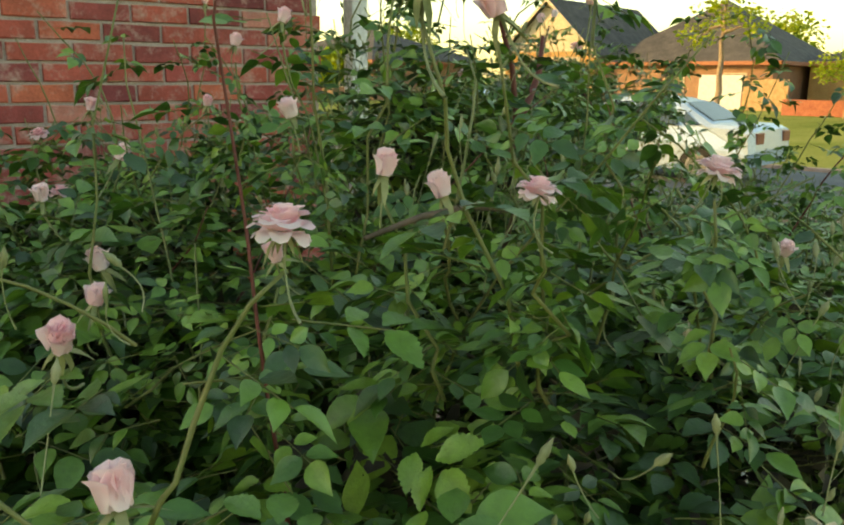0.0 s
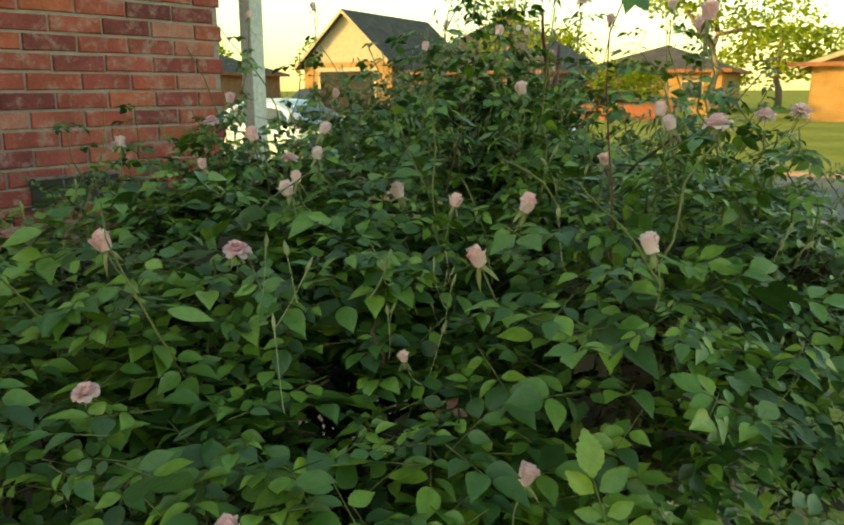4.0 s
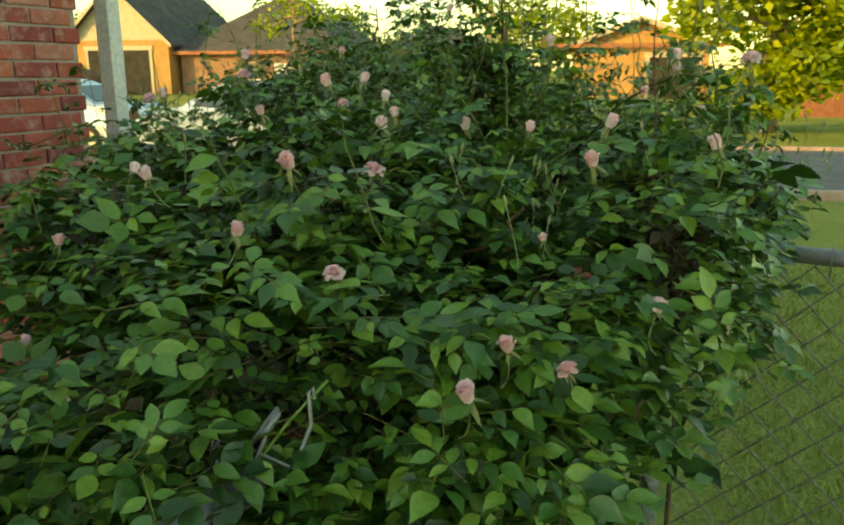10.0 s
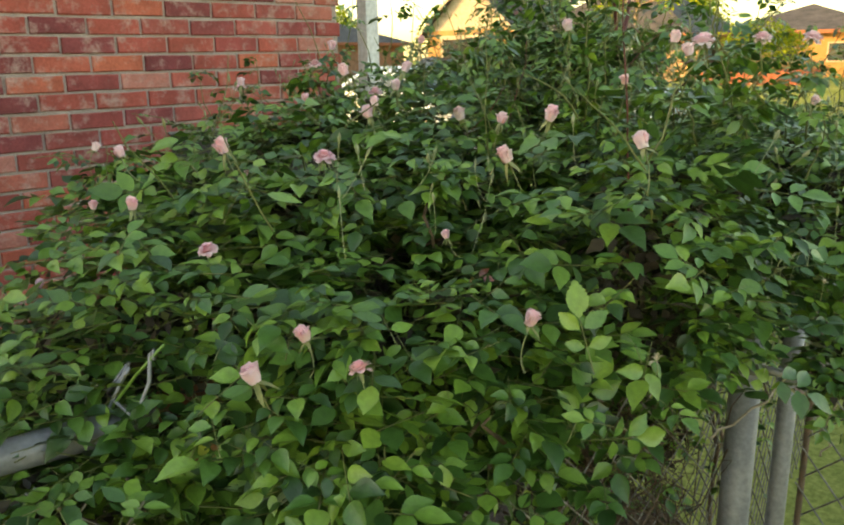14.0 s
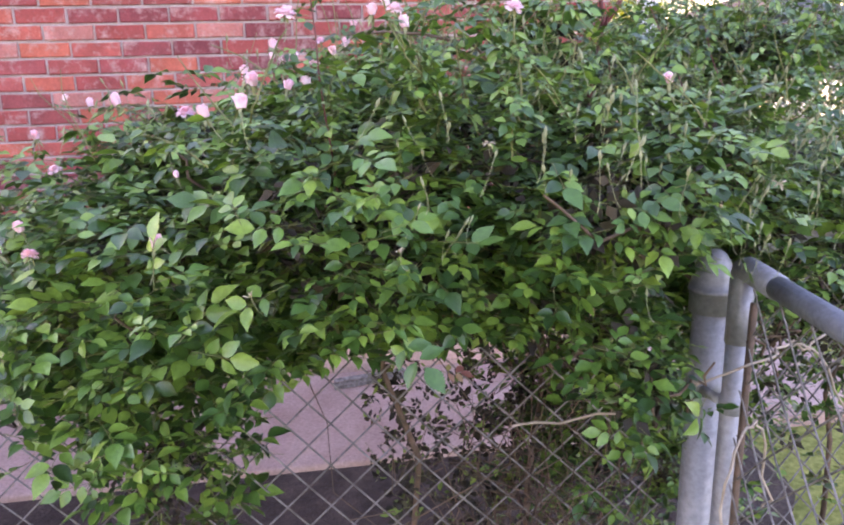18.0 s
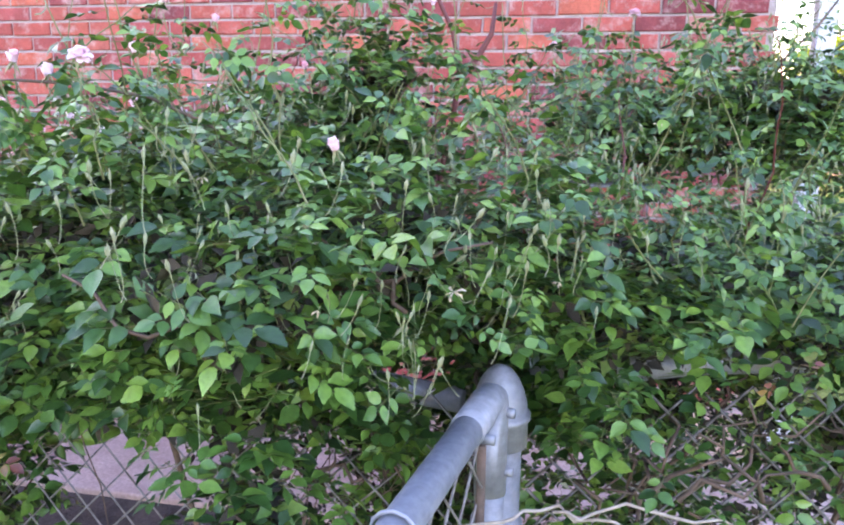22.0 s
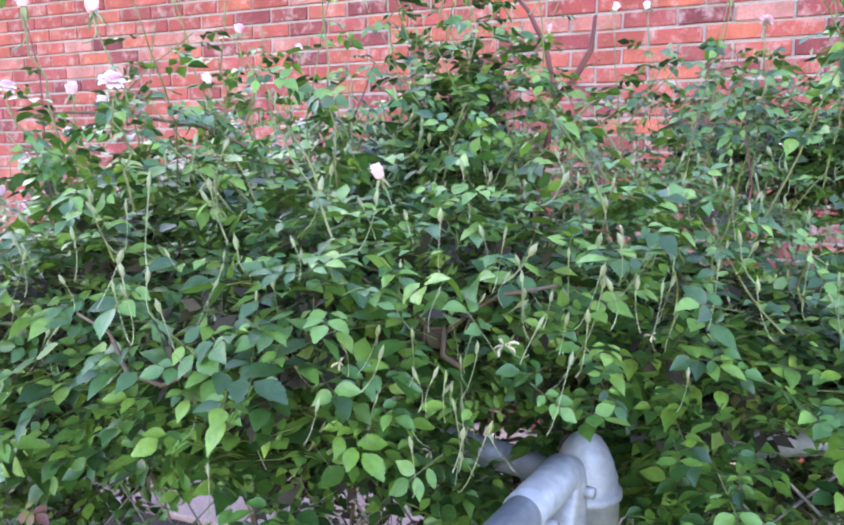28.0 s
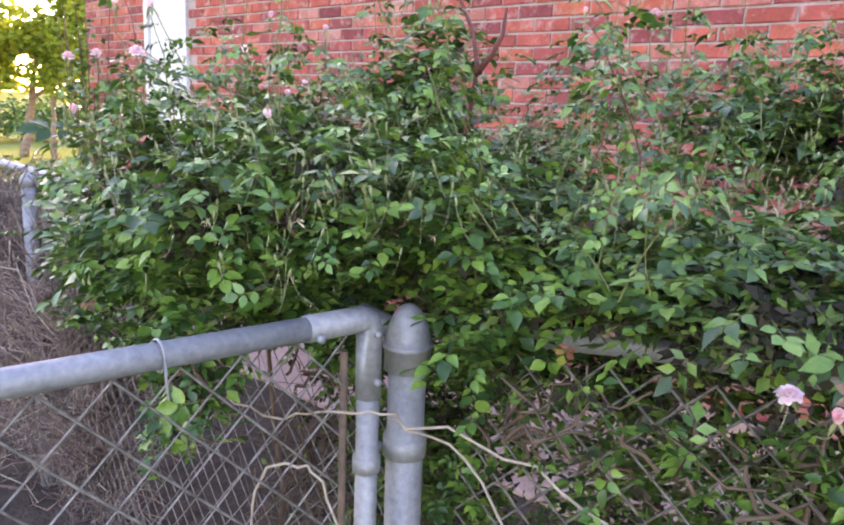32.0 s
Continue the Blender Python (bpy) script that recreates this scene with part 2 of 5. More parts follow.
def boxed(lo, hi, bevel=0.0):
    return box(bmesh.new(), lo, hi, bevel)


def tube_data(pts, radii, sides=8, cap=True):
    """Verts and faces of a tube along points."""
    pts = [Vector(p) for p in pts]
    vs, fs = [], []
    up = Vector((0.13, 0.21, 0.97))
    for i, p in enumerate(pts):
        d = (pts[min(i + 1, len(pts) - 1)] - pts[max(i - 1, 0)]).normalized()
        a = d.cross(up)
        if a.length < 1e-3:
            a = d.cross(Vector((1, 0, 0)))
        a.normalize()
        b = d.cross(a)
        r = radii[i] if isinstance(radii, (list, tuple)) else radii
        for k in range(sides):
            t = 2 * math.pi * k / sides
            vs.append(tuple(p + (a * math.cos(t) + b * math.sin(t)) * r))
    for i in range(len(pts) - 1):
        for k in range(sides):
            k2 = (k + 1) % sides
            fs.append((i * sides + k, i * sides + k2, (i + 1) * sides + k2, (i + 1) * sides + k))
    if cap:
        fs.append(tuple(range(sides))[::-1])
        fs.append(tuple((len(pts) - 1) * sides + k for k in range(sides)))
    return vs, fs


def tube(name, pts, radii, mat, parent=None, label="", sides=8):
    vs, fs = tube_data(pts, radii, sides)
    return obj(name, mesh_from(name, vs, fs, mat, True), parent, label)


def tubes(name, lines, mat, parent=None, label="", sides=5):
    """Many thin tubes in one mesh: lines of (points, radii)."""
    V, F = [], []
    for pts, rr in lines:
        vs, fs = tube_data(pts, rr, sides, False)
        F += [tuple(i + len(V) for i in f) for f in fs]
        V += vs
    return obj(name, mesh_from(name, V, F, mat, True), parent, label)


def wobble(a, b, n, amp, rng, sag=0.0):
    a, b = Vector(a), Vector(b)
    out = []
    for i in range(n + 1):
        t = i / n
        k = math.sin(math.pi * t)
        out.append(a.lerp(b, t) + Vector((rng.uniform(-1, 1), rng.uniform(-1, 1), rng.uniform(-1, 1))) * amp * k - Vector((0, 0, sag * k)))
    return out


def leaflet_template(fold, arch, teeth=False):
    """Outline of one pointed leaflet with a folded midrib: vertices and faces."""
    xs = (0.10, 0.26, 0.44, 0.62, 0.80, 0.93)
    ws = (0.15, 0.265, 0.315, 0.275, 0.165, 0.07)
    bend = lambda x: -arch * x * x
    if teeth:
        xs2, ws2 = [], []
        for k in range(9):
            x = 0.08 + 0.105 * k
            w = np.interp(x, (0, 0.13, 0.30, 0.50, 0.70, 0.87, 1.04), (0, 0.17, 0.285, 0.32, 0.26, 0.14, 0))
            xs2 += [x, x + 0.06]
            ws2 += [w * 0.93, w * 1.04]
        xs, ws = xs2, ws2
    n = len(xs)
    V = [(0, 0, 0), (1.06, 0, bend(1.06))] + [(x, 0, bend(x)) for x in xs]
    V += [(x, w, bend(x) + fold * w) for x, w in zip(xs, ws)] + [(x, -w, bend(x) + fold * w) for x, w in zip(xs, ws)]
    F = [(0, 2, 2 + n), (0, 2 + 2 * n, 2), (1, 2 + n + n - 1, 2 + n - 1), (1, 2 + n - 1, 2 + 3 * n - 1)]
    for k in range(n - 1):
        F += [(2 + k, 3 + k, 3 + n + k, 2 + n + k), (3 + k, 2 + k, 2 + 2 * n + k, 3 + 2 * n + k)]
    return np.array(V), F


ROSE_LEAFLETS = [leaflet_template(0.26, 0.12), leaflet_template(0.46, 0.18), leaflet_template(0.12, -0.06), leaflet_template(0.34, 0.26)]
TOOTHED = leaflet_template(0.32, 0.14, True)
PLAIN_LEAFLET = (np.array([(0, 0, 0), (0.45, 0.30, 0.08), (1.04, 0, -0.08), (0.45, -0.30, 0.08), (0.5, 0, -0.02)]), [(0, 4, 1), (4, 2, 1), (0, 3, 4), (4, 3, 2)])
RACHIS = np.array([(-0.75, -0.018, -0.02), (-0.75, 0.018, -0.02), (0.95, 0.014, -0.006), (0.95, -0.014, -0.006), (-0.75, 0, -0.05), (0.95, 0, -0.03)])
RACHIS_F = [(0, 1, 2, 3), (0, 3, 5, 4), (1, 4, 5, 2)]


def rot_batch(normal, yaw):
    """Rotations that send z to each normal, turned by yaw about it."""
    z = normal / np.linalg.norm(normal, axis=1, keepdims=True)
    ref = np.stack([np.cos(yaw), np.sin(yaw), np.zeros_like(yaw)], 1)
    x = ref - (ref * z).sum(1, keepdims=True) * z
    x /= np.linalg.norm(x, axis=1, keepdims=True) + 1e-9
    y = np.cross(z, x)
    return np.stack([x, y, z], 2)


def leaf_mesh(name, pos, rot, size, mat, template=PLAIN_LEAFLET[0], faces=PLAIN_LEAFLET[1]):
    n, k = len(pos), len(template)
    v = (np.einsum('nij,kj->nki', rot, template) * size[:, None, None] + pos[:, None, :]).reshape(-1, 3)
    tri = [len(f) for f in faces]
    loops = np.concatenate([np.array(f) for f in faces])
    me = bpy.data.meshes.new(name)
    me.vertices.add(n * k)
    me.vertices.foreach_set("co", v.ravel())
    li = (loops[None, :] + (np.arange(n) * k)[:, None]).ravel()
    me.loops.add(len(li))
    me.loops.foreach_set("vertex_index", li.astype(np.int32))
    tot = np.tile(np.array(tri), n)
    me.polygons.add(len(tot))
    me.polygons.foreach_set("loop_start", np.concatenate([[0], np.cumsum(tot)[:-1]]).astype(np.int32))
    me.polygons.foreach_set("loop_total", tot.astype(np.int32))
    me.polygons.foreach_set("use_smooth", np.ones(len(tot), bool))
    me.materials.append(mat)
    me.update(calc_edges=True)
    me.validate()
    return me


def compound(pos, rot, size, rng):
    """Five leaflets to a leaf: their places, turns and sizes."""
    P, R, S = [], [], []
    for along, side, ang, s in ((1.0, 0, 0, 1.0), (0.66, 1, 58, 0.84), (0.66, -1, -58, 0.84), (0.08, 1, 66, 0.66), (0.08, -1, -66, 0.66)):
        n = len(pos)
        a = np.radians(ang + rng.normal(0, 11, n))
        tilt = np.radians(rng.normal(0, 15, n))
        off = np.stack([np.full(n, along * 0.95), np.full(n, side * 0.06), np.zeros(n)], 1) * size[:, None]
        P.append(pos + np.einsum('nij,nj->ni', rot, off))
        c, s2 = np.cos(a), np.sin(a)
        z = np.zeros(n)
        rz = np.stack([np.stack([c, -s2, z], 1), np.stack([s2, c, z], 1), np.stack([z, z, z + 1], 1)], 1)
        ct, st = np.cos(tilt), np.sin(tilt)
        rx = np.stack([np.stack([z + 1, z, z], 1), np.stack([z, ct, -st], 1), np.stack([z, st, ct], 1)], 1)
        R.append(rot @ rz @ rx)
        S.append(size * s * rng.uniform(0.85, 1.12, n))
    return np.concatenate(P), np.concatenate(R), np.concatenate(S)


# ---- the ground ----
def ground_sheet():
    nx = 80
    xs = np.concatenate([np.linspace(-400, -30, 12), np.linspace(-25, 90, 70), np.linspace(100, 600, 14)])
    ys = np.concatenate([np.linspace(-400, -40, 12), np.linspace(-35, 60, 60), np.linspace(70, 600, 14)])
    dip = lambda x: -0.14 * min(1.0, max(0.0, (x - 6.0) / 1.6)) * min(1.0, max(0.0, (19.0 - x) / 2.0))
    vs = [(float(x), float(y), -0.02 + dip(x) + 0.02 * noise.noise((x * 0.15, y * 0.15, 0))) for x in xs for y in ys]
    w = len(ys)
    fs = [(i * w + j, (i + 1) * w + j, (i + 1) * w + j + 1, i * w + j + 1) for i in range(len(xs) - 1) for j in range(w - 1)]
    g = obj("ground", mesh_from("ground", vs, fs, M_GRASS, True))
    return tagged(g, "mown green lawn and yards running to the horizon", "lawn", kind="structure")


SOIL_Y = -0.88                                        # edge of the concrete, in the frame of the wall
HOUSE_M = pose(0.394, 0.110, 0, 0, 0, -10.42)         # the brick wall runs along its x
ground_sheet()
def bed_shape():
    """Soil with a ragged edge, slightly above the lawn."""
    at = [HOUSE_M @ Vector((x, SOIL_Y - 0.002, 0)) for x in (1.1, -6.4)]
    corners = [(-6.4, -1.5), (0.5, -2.5), (at[0].x, at[0].y), (at[1].x, at[1].y)]
    ring = []
    for k, (p, q) in enumerate(zip(corners, corners[1:] + corners[:1])):
        n = 60 if k % 2 == 0 else 16
        for i in range(n):
            x, y = p[0] + (q[0] - p[0]) * i / n, p[1] + (q[1] - p[1]) * i / n
            w = 0.0 if k == 2 else 0.16
            ring.append((x + w * noise.noise((x * 2.3, y * 2.3, 1.0)), y + w * noise.noise((x * 2.3, y * 2.3, 5.0))))
    bm = bmesh.new()
    top = [bm.verts.new((x, y, 0.012)) for x, y in ring]
    low = [bm.verts.new((x, y, -0.15)) for x, y in ring]
    bm.faces.new(top)
    for i in range(len(ring)):
        bm.faces.new((low[i], low[(i + 1) % len(ring)], top[(i + 1) % len(ring)], top[i]))
    return bm


soil = part("garden_bed", bed_shape(), M_SOIL)
tagged(soil, "bare dark soil under the rose and the fence", "soil", kind="structure")
road = part("road", boxed((9.5, -120, -0.4), (15.6, 160, -0.11)), M_ASPHALT)
tagged(road, "grey asphalt street past the front lawn", "road", kind="structure")
for nm, x0 in (("kerb", 9.32), ("kerb", 15.6)):
    k = part(nm, boxed((x0, -120, -0.4), (x0 + 0.18, 160, -0.04), 0.02), M_CONCRETE)
    tagged(k, "pale concrete kerb along the street", "kerb", kind="structure")

# ---- the brick house ----
X0, X1, WALL_H, BED = -6.30, 0.835, 2.75, 0.0677
house = empty("house", (0, 0, 0), label="red brick house with a white trim board", category="house")
part("foundation", boxed((X0 - 0.03, -0.03, -0.2), (X1 + 0.03, 14.0, 0.24), 0.01), M_CONCRETE, house, "pinkish concrete foundation")
house.matrix_world = HOUSE_M
part("wall", boxed((X0 + 0.012, 0.008, 0.24), (X1 - 0.012, 13.99, WALL_H)), M_MORTAR, house, "recessed mortar behind the bricks")


def brick_shape(name, length, seed, mat):
    rng = random.Random(seed)
    bm = bmesh.new()
    h, d, c = 0.0575, 0.05, 0.004
    j = lambda: rng.uniform(-0.0015, 0.0015)
    ring = []
    for y, ins in ((d, 0.0), (c, 0.0), (0.0, c)):
        ring.append([bm.verts.new((x + j(), y + (j() * 0.5 if y == 0 else 0), z + j())) for x, z in ((ins, ins), (length / 2, ins), (length - ins, ins), (length - ins, h - ins), (length / 2, h - ins), (ins, h - ins))])
    for a, b in zip(ring, ring[1:]):
        for k in range(6):
            bm.faces.new((a[k], a[(k + 1) % 6], b[(k + 1) % 6], b[k]))
    bm.faces.new(ring[-1])
    bmesh.ops.recalc_face_normals(bm, faces=bm.faces[:])
    me = bpy.data.meshes.new(name)
    bm.to_mesh(me)
    bm.free()
    me.materials.append(mat)
    return me


def lay_bricks():
    rng = random.Random(4)
    shapes = [brick_shape("brick", 0.193, s, M_BRICK) for s in range(6)]
    joined = [brick_shape("brick_rest", 0.193, s, M_BRICK_JOINED) for s in range(3)]
    half = brick_shape("brick_half", 0.0915, 9, M_BRICK)
    V, F = [], []
    count = 0
    courses = int((WALL_H - 0.25) / BED)
    for c in range(courses):
        z = 0.25 + c * BED
        x = X0 - (0.1015 if c % 2 else 0.0)
        while x < X1 - 0.02:
            lo, hi = max(x, X0), min(x + 0.193, X1)
            w = hi - lo
            y = -0.001 + rng.uniform(-0.002, 0.0015)
            if w > 0.03 and not (-5.16 < (lo + hi) / 2 < -4.57 and z < 2.5):
                near = 1.2 < z < 1.98 and lo > -3.2 and w > 0.08
                if near and count < 330:
                    ob = obj("brick", shapes[rng.randrange(6)] if w > 0.15 else half, house)
                    ob.location = (lo, y, z + rng.uniform(-0.0015, 0.0015))
                    if w > 0.15:
                        ob.scale.x = w / 0.193
                    else:
                        ob.scale.x = w / 0.0915
                    count += 1
                else:
                    me = joined[rng.randrange(3)]
                    o = len(V)
                    V += [(lo + v.co.x * w / 0.193, y + v.co.y, z + v.co.z) for v in me.vertices]
                    F += [tuple(o + i for i in p.vertices) for p in me.polygons]
            x += 0.203
        # the two returning end walls
        for xe, sgn in ((X0, 1), (X1, -1)):
            y = 0.06 + (0.1 if c % 2 else 0)
            while y < 13.8:
                me = joined[c % 3]
                o = len(V)
                V += [(xe + sgn * v.co.y, y + v.co.x, z + v.co.z) for v in me.vertices]
                F += [tuple(o + i for i in p.vertices) for p in me.polygons]
                y += 0.203
    rest = obj("brickwork", mesh_from("brickwork", V, F, M_BRICK_JOINED), house, "rest of the red brickwork")
    rest["kind"] = "stuff"
    for me in joined:
        bpy.data.meshes.remove(me)


pav = part("pavement", boxed((-6.4, SOIL_Y, -0.15), (1.9, 0.0, 0.035), 0.01), M_CONCRETE)
pav.matrix_world = HOUSE_M
tagged(pav, "stained pinkish concrete strip beside the brick house", "path", kind="structure")


part("trim_board", boxed((-5.10, -0.03, 0.24), (-4.57, 0.02, 2.55), 0.008), M_WHITE, house, "white painted trim board")
part("trim_edge", boxed((-5.165, -0.05, 0.24), (-5.102, 0.02, 2.55), 0.006), M_WHITE, house)


def prism(bm, profile, axis_lo, axis_hi, place):
    """Extrude a profile of (a, z) between two values; place maps (a, b, z) to the world."""
    lo = [bm.verts.new(place(a, axis_lo, z)) for a, z in profile]
    hi = [bm.verts.new(place(a, axis_hi, z)) for a, z in profile]
    n = len(profile)
    bm.faces.new(lo)
    bm.faces.new(hi[::-1])
    for i in range(n):
        bm.faces.new((lo[i], hi[i], hi[(i + 1) % n], lo[(i + 1) % n]))
    bmesh.ops.recalc_face_normals(bm, faces=bm.faces[:])
    return bm


part("roof", prism(bmesh.new(), [(-0.45, 2.75), (-0.45, 2.87), (7.0, 5.2), (14.45, 2.87), (14.45, 2.75)], X0 - 0.4, X1 + 0.4, lambda a, b, z: (b, a, z)), M_ROOF, house, "dark shingle roof")
porch_post = empty("porch_post", (0, 0, 0), label="white painted square porch post beside the house corner", category="post")
porch_post.matrix_world = HOUSE_M @ Matrix.Translation((1.0, 0.0, 0))
part("shaft", boxed((-0.037, -0.037, 0.14), (0.037, 0.037, 2.66), 0.006), M_WHITE, porch_post)
part("base", boxed((-0.055, -0.055, 0.03), (0.055, 0.055, 0.15), 0.008), M_WHITE, porch_post)
part("capital", boxed((-0.055, -0.055, 2.64), (0.055, 0.055, 2.76), 0.008), M_WHITE, porch_post)

vent = empty("wall_vent", (0, 0, 0), label="dark grey louvred vent set in the brick wall", category="vent")
vent.matrix_world = HOUSE_M @ Matrix.Translation((0.13, -0.002, 1.19))
part("frame", boxed((-0.18, -0.012, -0.012), (0.18, 0.0, 0.0), 0.003), M_WIRE, vent)
part("frame", boxed((-0.18, -0.012, 0.095), (0.18, 0.0, 0.107), 0.003), M_WIRE, vent)
part("backing", boxed((-0.17, -0.006, 0.0), (0.17, -0.003, 0.095)), M_DARK, vent)
for k in range(5):
    sl = part("slat", boxed((-0.17, -0.012, -0.002), (0.17, 0.008, 0.002)), M_WIRE, vent)
    sl.matrix_world = Matrix.Translation((0, 0, 0)) @ pose(0, -0.014, 0.012 + 0.018 * k, 35, 0, 0)

# ---- chain-link fence along the bed ----
def link_mesh(name, a, b, z0, z1, wire, mat, step=0.0785):
    """Woven diamonds between two ground points."""
    a, b = Vector((*a, 0)), Vector((*b, 0))
    d = (b - a)
    L = d.length
    d.normalize()
    side = Vector((-d.y, d.x, 0))
    H = z1 - z0
    lines = []
    for s, off in ((1, 0.0025), (-1, -0.0025)):
        k = -H
        while k < L:
            lo, hi = max(0.0, k if s > 0 else k), min(L, k + H)
            if hi > lo:
                za = z0 + (lo - k) if s > 0 else z1 - (lo - k)
                zb = z0 + (hi - k) if s > 0 else z1 - (hi - k)
                n = max(2, int((hi - lo) / 0.11))
                pts = []
                for i in range(n + 1):
                    t = i / n
                    q = lo + (hi - lo) * t
                    bulge = 0.012 * noise.noise((q * 2.1, 0.3, (za + (zb - za) * t) * 2.1))
                    pts.append(a + d * (q + bulge) + side * (off + bulge) + Vector((0, 0, za + (zb - za) * t)))
                lines.append((pts, wire))
            k += step
    return tubes(name, lines, mat, sides=4)


fence = empty("chain_link_fence", (0, -2.2, 0), label="grey chain-link fence with a round top rail, overgrown by roses", category="fence")
FENCE_Z = 1.17
fence_y = lambda x: -0.30 * x if x > -1.6 else 0.48 - 0.283 * (x + 1.6)      # from the line of the gate post
tube("top_rail", [(-8.5, 2.2, FENCE_Z), (-5.0, 1.5, FENCE_Z), (-3.6, 1.17, FENCE_Z), (-2.24, 0.80, FENCE_Z), (-1.72, 0.61, FENCE_Z), (-1.25, 0.405, FENCE_Z), (-1.12, 0.368, FENCE_Z), (-1.0, 0.362, FENCE_Z), (-0.85, 0.33, FENCE_Z - 0.01), (-0.5, 0.20, FENCE_Z - 0.02), (-0.05, 0.05, FENCE_Z - 0.05)], 0.0185, M_GALV, fence, sides=14)
tube("rust_sleeve", [(-1.075, 0.365, FENCE_Z), (-0.955, 0.354, FENCE_Z - 0.001)], 0.0203, M_RUST, fence, "rusty brown sleeve", sides=14)
tube("top_rail", [(0.05, 0.085, FENCE_Z - 0.03), (0.3, 0.12, FENCE_Z - 0.012), (0.55, 0.13, FENCE_Z - 0.005), (4.0, 0.15, FENCE_Z + 0.01)], 0.0185, M_GALV, fence, sides=14)
for x in (-4.6, -2.03):
    y = fence_y(x) - 0.035
    tube("post", [(x, y, -0.2), (x, y, FENCE_Z + 0.02)], 0.024, M_GALV, fence, sides=14)
    tube("post_cap", [(x, y, FENCE_Z), (x, y, FENCE_Z + 0.03), (x, y, FENCE_Z + 0.045)], [0.028, 0.028, 0.012], M_GALV, fence, sides=14)
tube("post", [(2.4, 0.17, -0.2), (2.4, 0.17, FENCE_Z + 0.02)], 0.024, M_GALV, fence, sides=14)
tube("post_cap", [(2.4, 0.17, FENCE_Z), (2.4, 0.17, FENCE_Z + 0.03), (2.4, 0.17, FENCE_Z + 0.045)], [0.028, 0.028, 0.012], M_GALV, fence, sides=14)
for a, b in (((-8.5, 2.17), (-1.6, 0.455)), ((-1.6, 0.455), (-0.06, 0.0))):
    lm = link_mesh("wire_mesh", a, b, 0.04, FENCE_Z - 0.02, 0.0017, M_WIRE)
    lm.parent = fence
lm = link_mesh("wire_mesh", (0.05, 0.065), (4.0, 0.12), 0.04, FENCE_Z - 0.03, 0.0022, M_WIRE)
lm.parent = fence


def pole_with_cap(x, y, top, r):
    p = empty("gate_post", (x, y, 0), label="grey galvanised gate post with a domed cap", category="post")
    tube("pole", [(0, 0, -0.2), (0, 0, top - 0.09)], r, M_GALV, p, sides=24)
    prof = [(0.108, 0.002), (0.107, 0.007), (0.072, 0.007), (0.071, 0.010), (0.064, 0.010), (0.063, 0.006), (0.05, 0.005), (0.032, 0.0), (0.018, -0.006), (0.008, -0.013), (0.002, -0.021), (0.0, -0.028)]
    tube("cap", [(0, 0, top - d) for d, e in prof], [r + e for d, e in prof], M_GALV, p, sides=24)
    for z in (0.25, 0.95):
        tube("hinge_band", [(0, 0, z), (0, 0, z + 0.035)], r + 0.005, M_GALV, p, sides=16)
        tube("hinge_pin", [(-0.03, -0.03, z + 0.017), (-0.03, -0.075, z + 0.017)], 0.009, M_GALV, p)
    return p


pole_with_cap(-0.004, -2.232, 1.203, 0.0305)

GATE_DIR = Vector((-0.309, -0.951, 0)).normalized()
gate = empty("gate", (-0.02, -2.315, 0), label="grey tubular steel gate with chain-link filling", category="gate")
GL = 1.02
gp = lambda s, z: tuple(GATE_DIR * s + Vector((0, 0, z)))
tube("top_rail", [gp(0.05, 1.195), gp(GL, 1.195)], 0.0175, M_GALV, gate, sides=16)
tube("hinge_stile", [gp(0.0, 0.08), gp(0.0, 1.16)], 0.0175, M_GALV, gate, sides=16)
tube("latch_stile", [gp(GL + 0.02, 0.08), gp(GL + 0.02, 1.16)], 0.0175, M_GALV, gate, sides=16)
tube("bottom_rail", [gp(0.05, 0.07), gp(GL, 0.07)], 0.0175, M_GALV, gate, sides=16)
for s, e in ((0.0, 0.11), (GL + 0.02, GL - 0.09)):
    tube("corner_elbow", [gp(s, 1.07), gp(s, 1.181), gp(s + (e - s) * 0.04, 1.1915), gp(s + (e - s) * 0.13, 1.1955), gp(e, 1.195)], 0.0197, M_GALV, gate, sides=16)
side = Vector((-GATE_DIR.y, GATE_DIR.x, 0))
for s, z in ((0.10, 1.185), (0.0, 1.10), (0.0, 1.175)):
    c = GATE_DIR * s + Vector((0, 0, z))
    tube("bolt", [c + side * 0.015, c + side * 0.028], 0.006, M_GALV, gate, sides=8)
for z in (0.95, 0.25, 0.6):
    tube("stile_band", [gp(0.0, z), gp(0.0, z + 0.025)], 0.022, M_GALV, gate, sides=14)
for s in (0.32, 0.62, 0.9):
    ring = [GATE_DIR * s + side * (0.021 * math.cos(t)) + Vector((0, 0, 1.195 + 0.021 * math.sin(t))) for t in np.linspace(0, 2 * math.pi, 13)]
    ring.append(ring[-1] + Vector((0.004, 0.0, -0.05)))
    tube("wire_tie", ring, 0.002, M_GALV, gate, sides=6)
lm = link_mesh("wire_mesh", tuple(gp(0.04, 0)[:2]), tuple(gp(GL, 0)[:2]), 0.08, 1.175, 0.0018, M_WIRE, 0.084)
lm.parent = gate
tube("tension_bar", [gp(0.045, 0.1), gp(0.045, 1.15)], 0.006, M_CANE, gate, "rusty brown tension bar", sides=6)


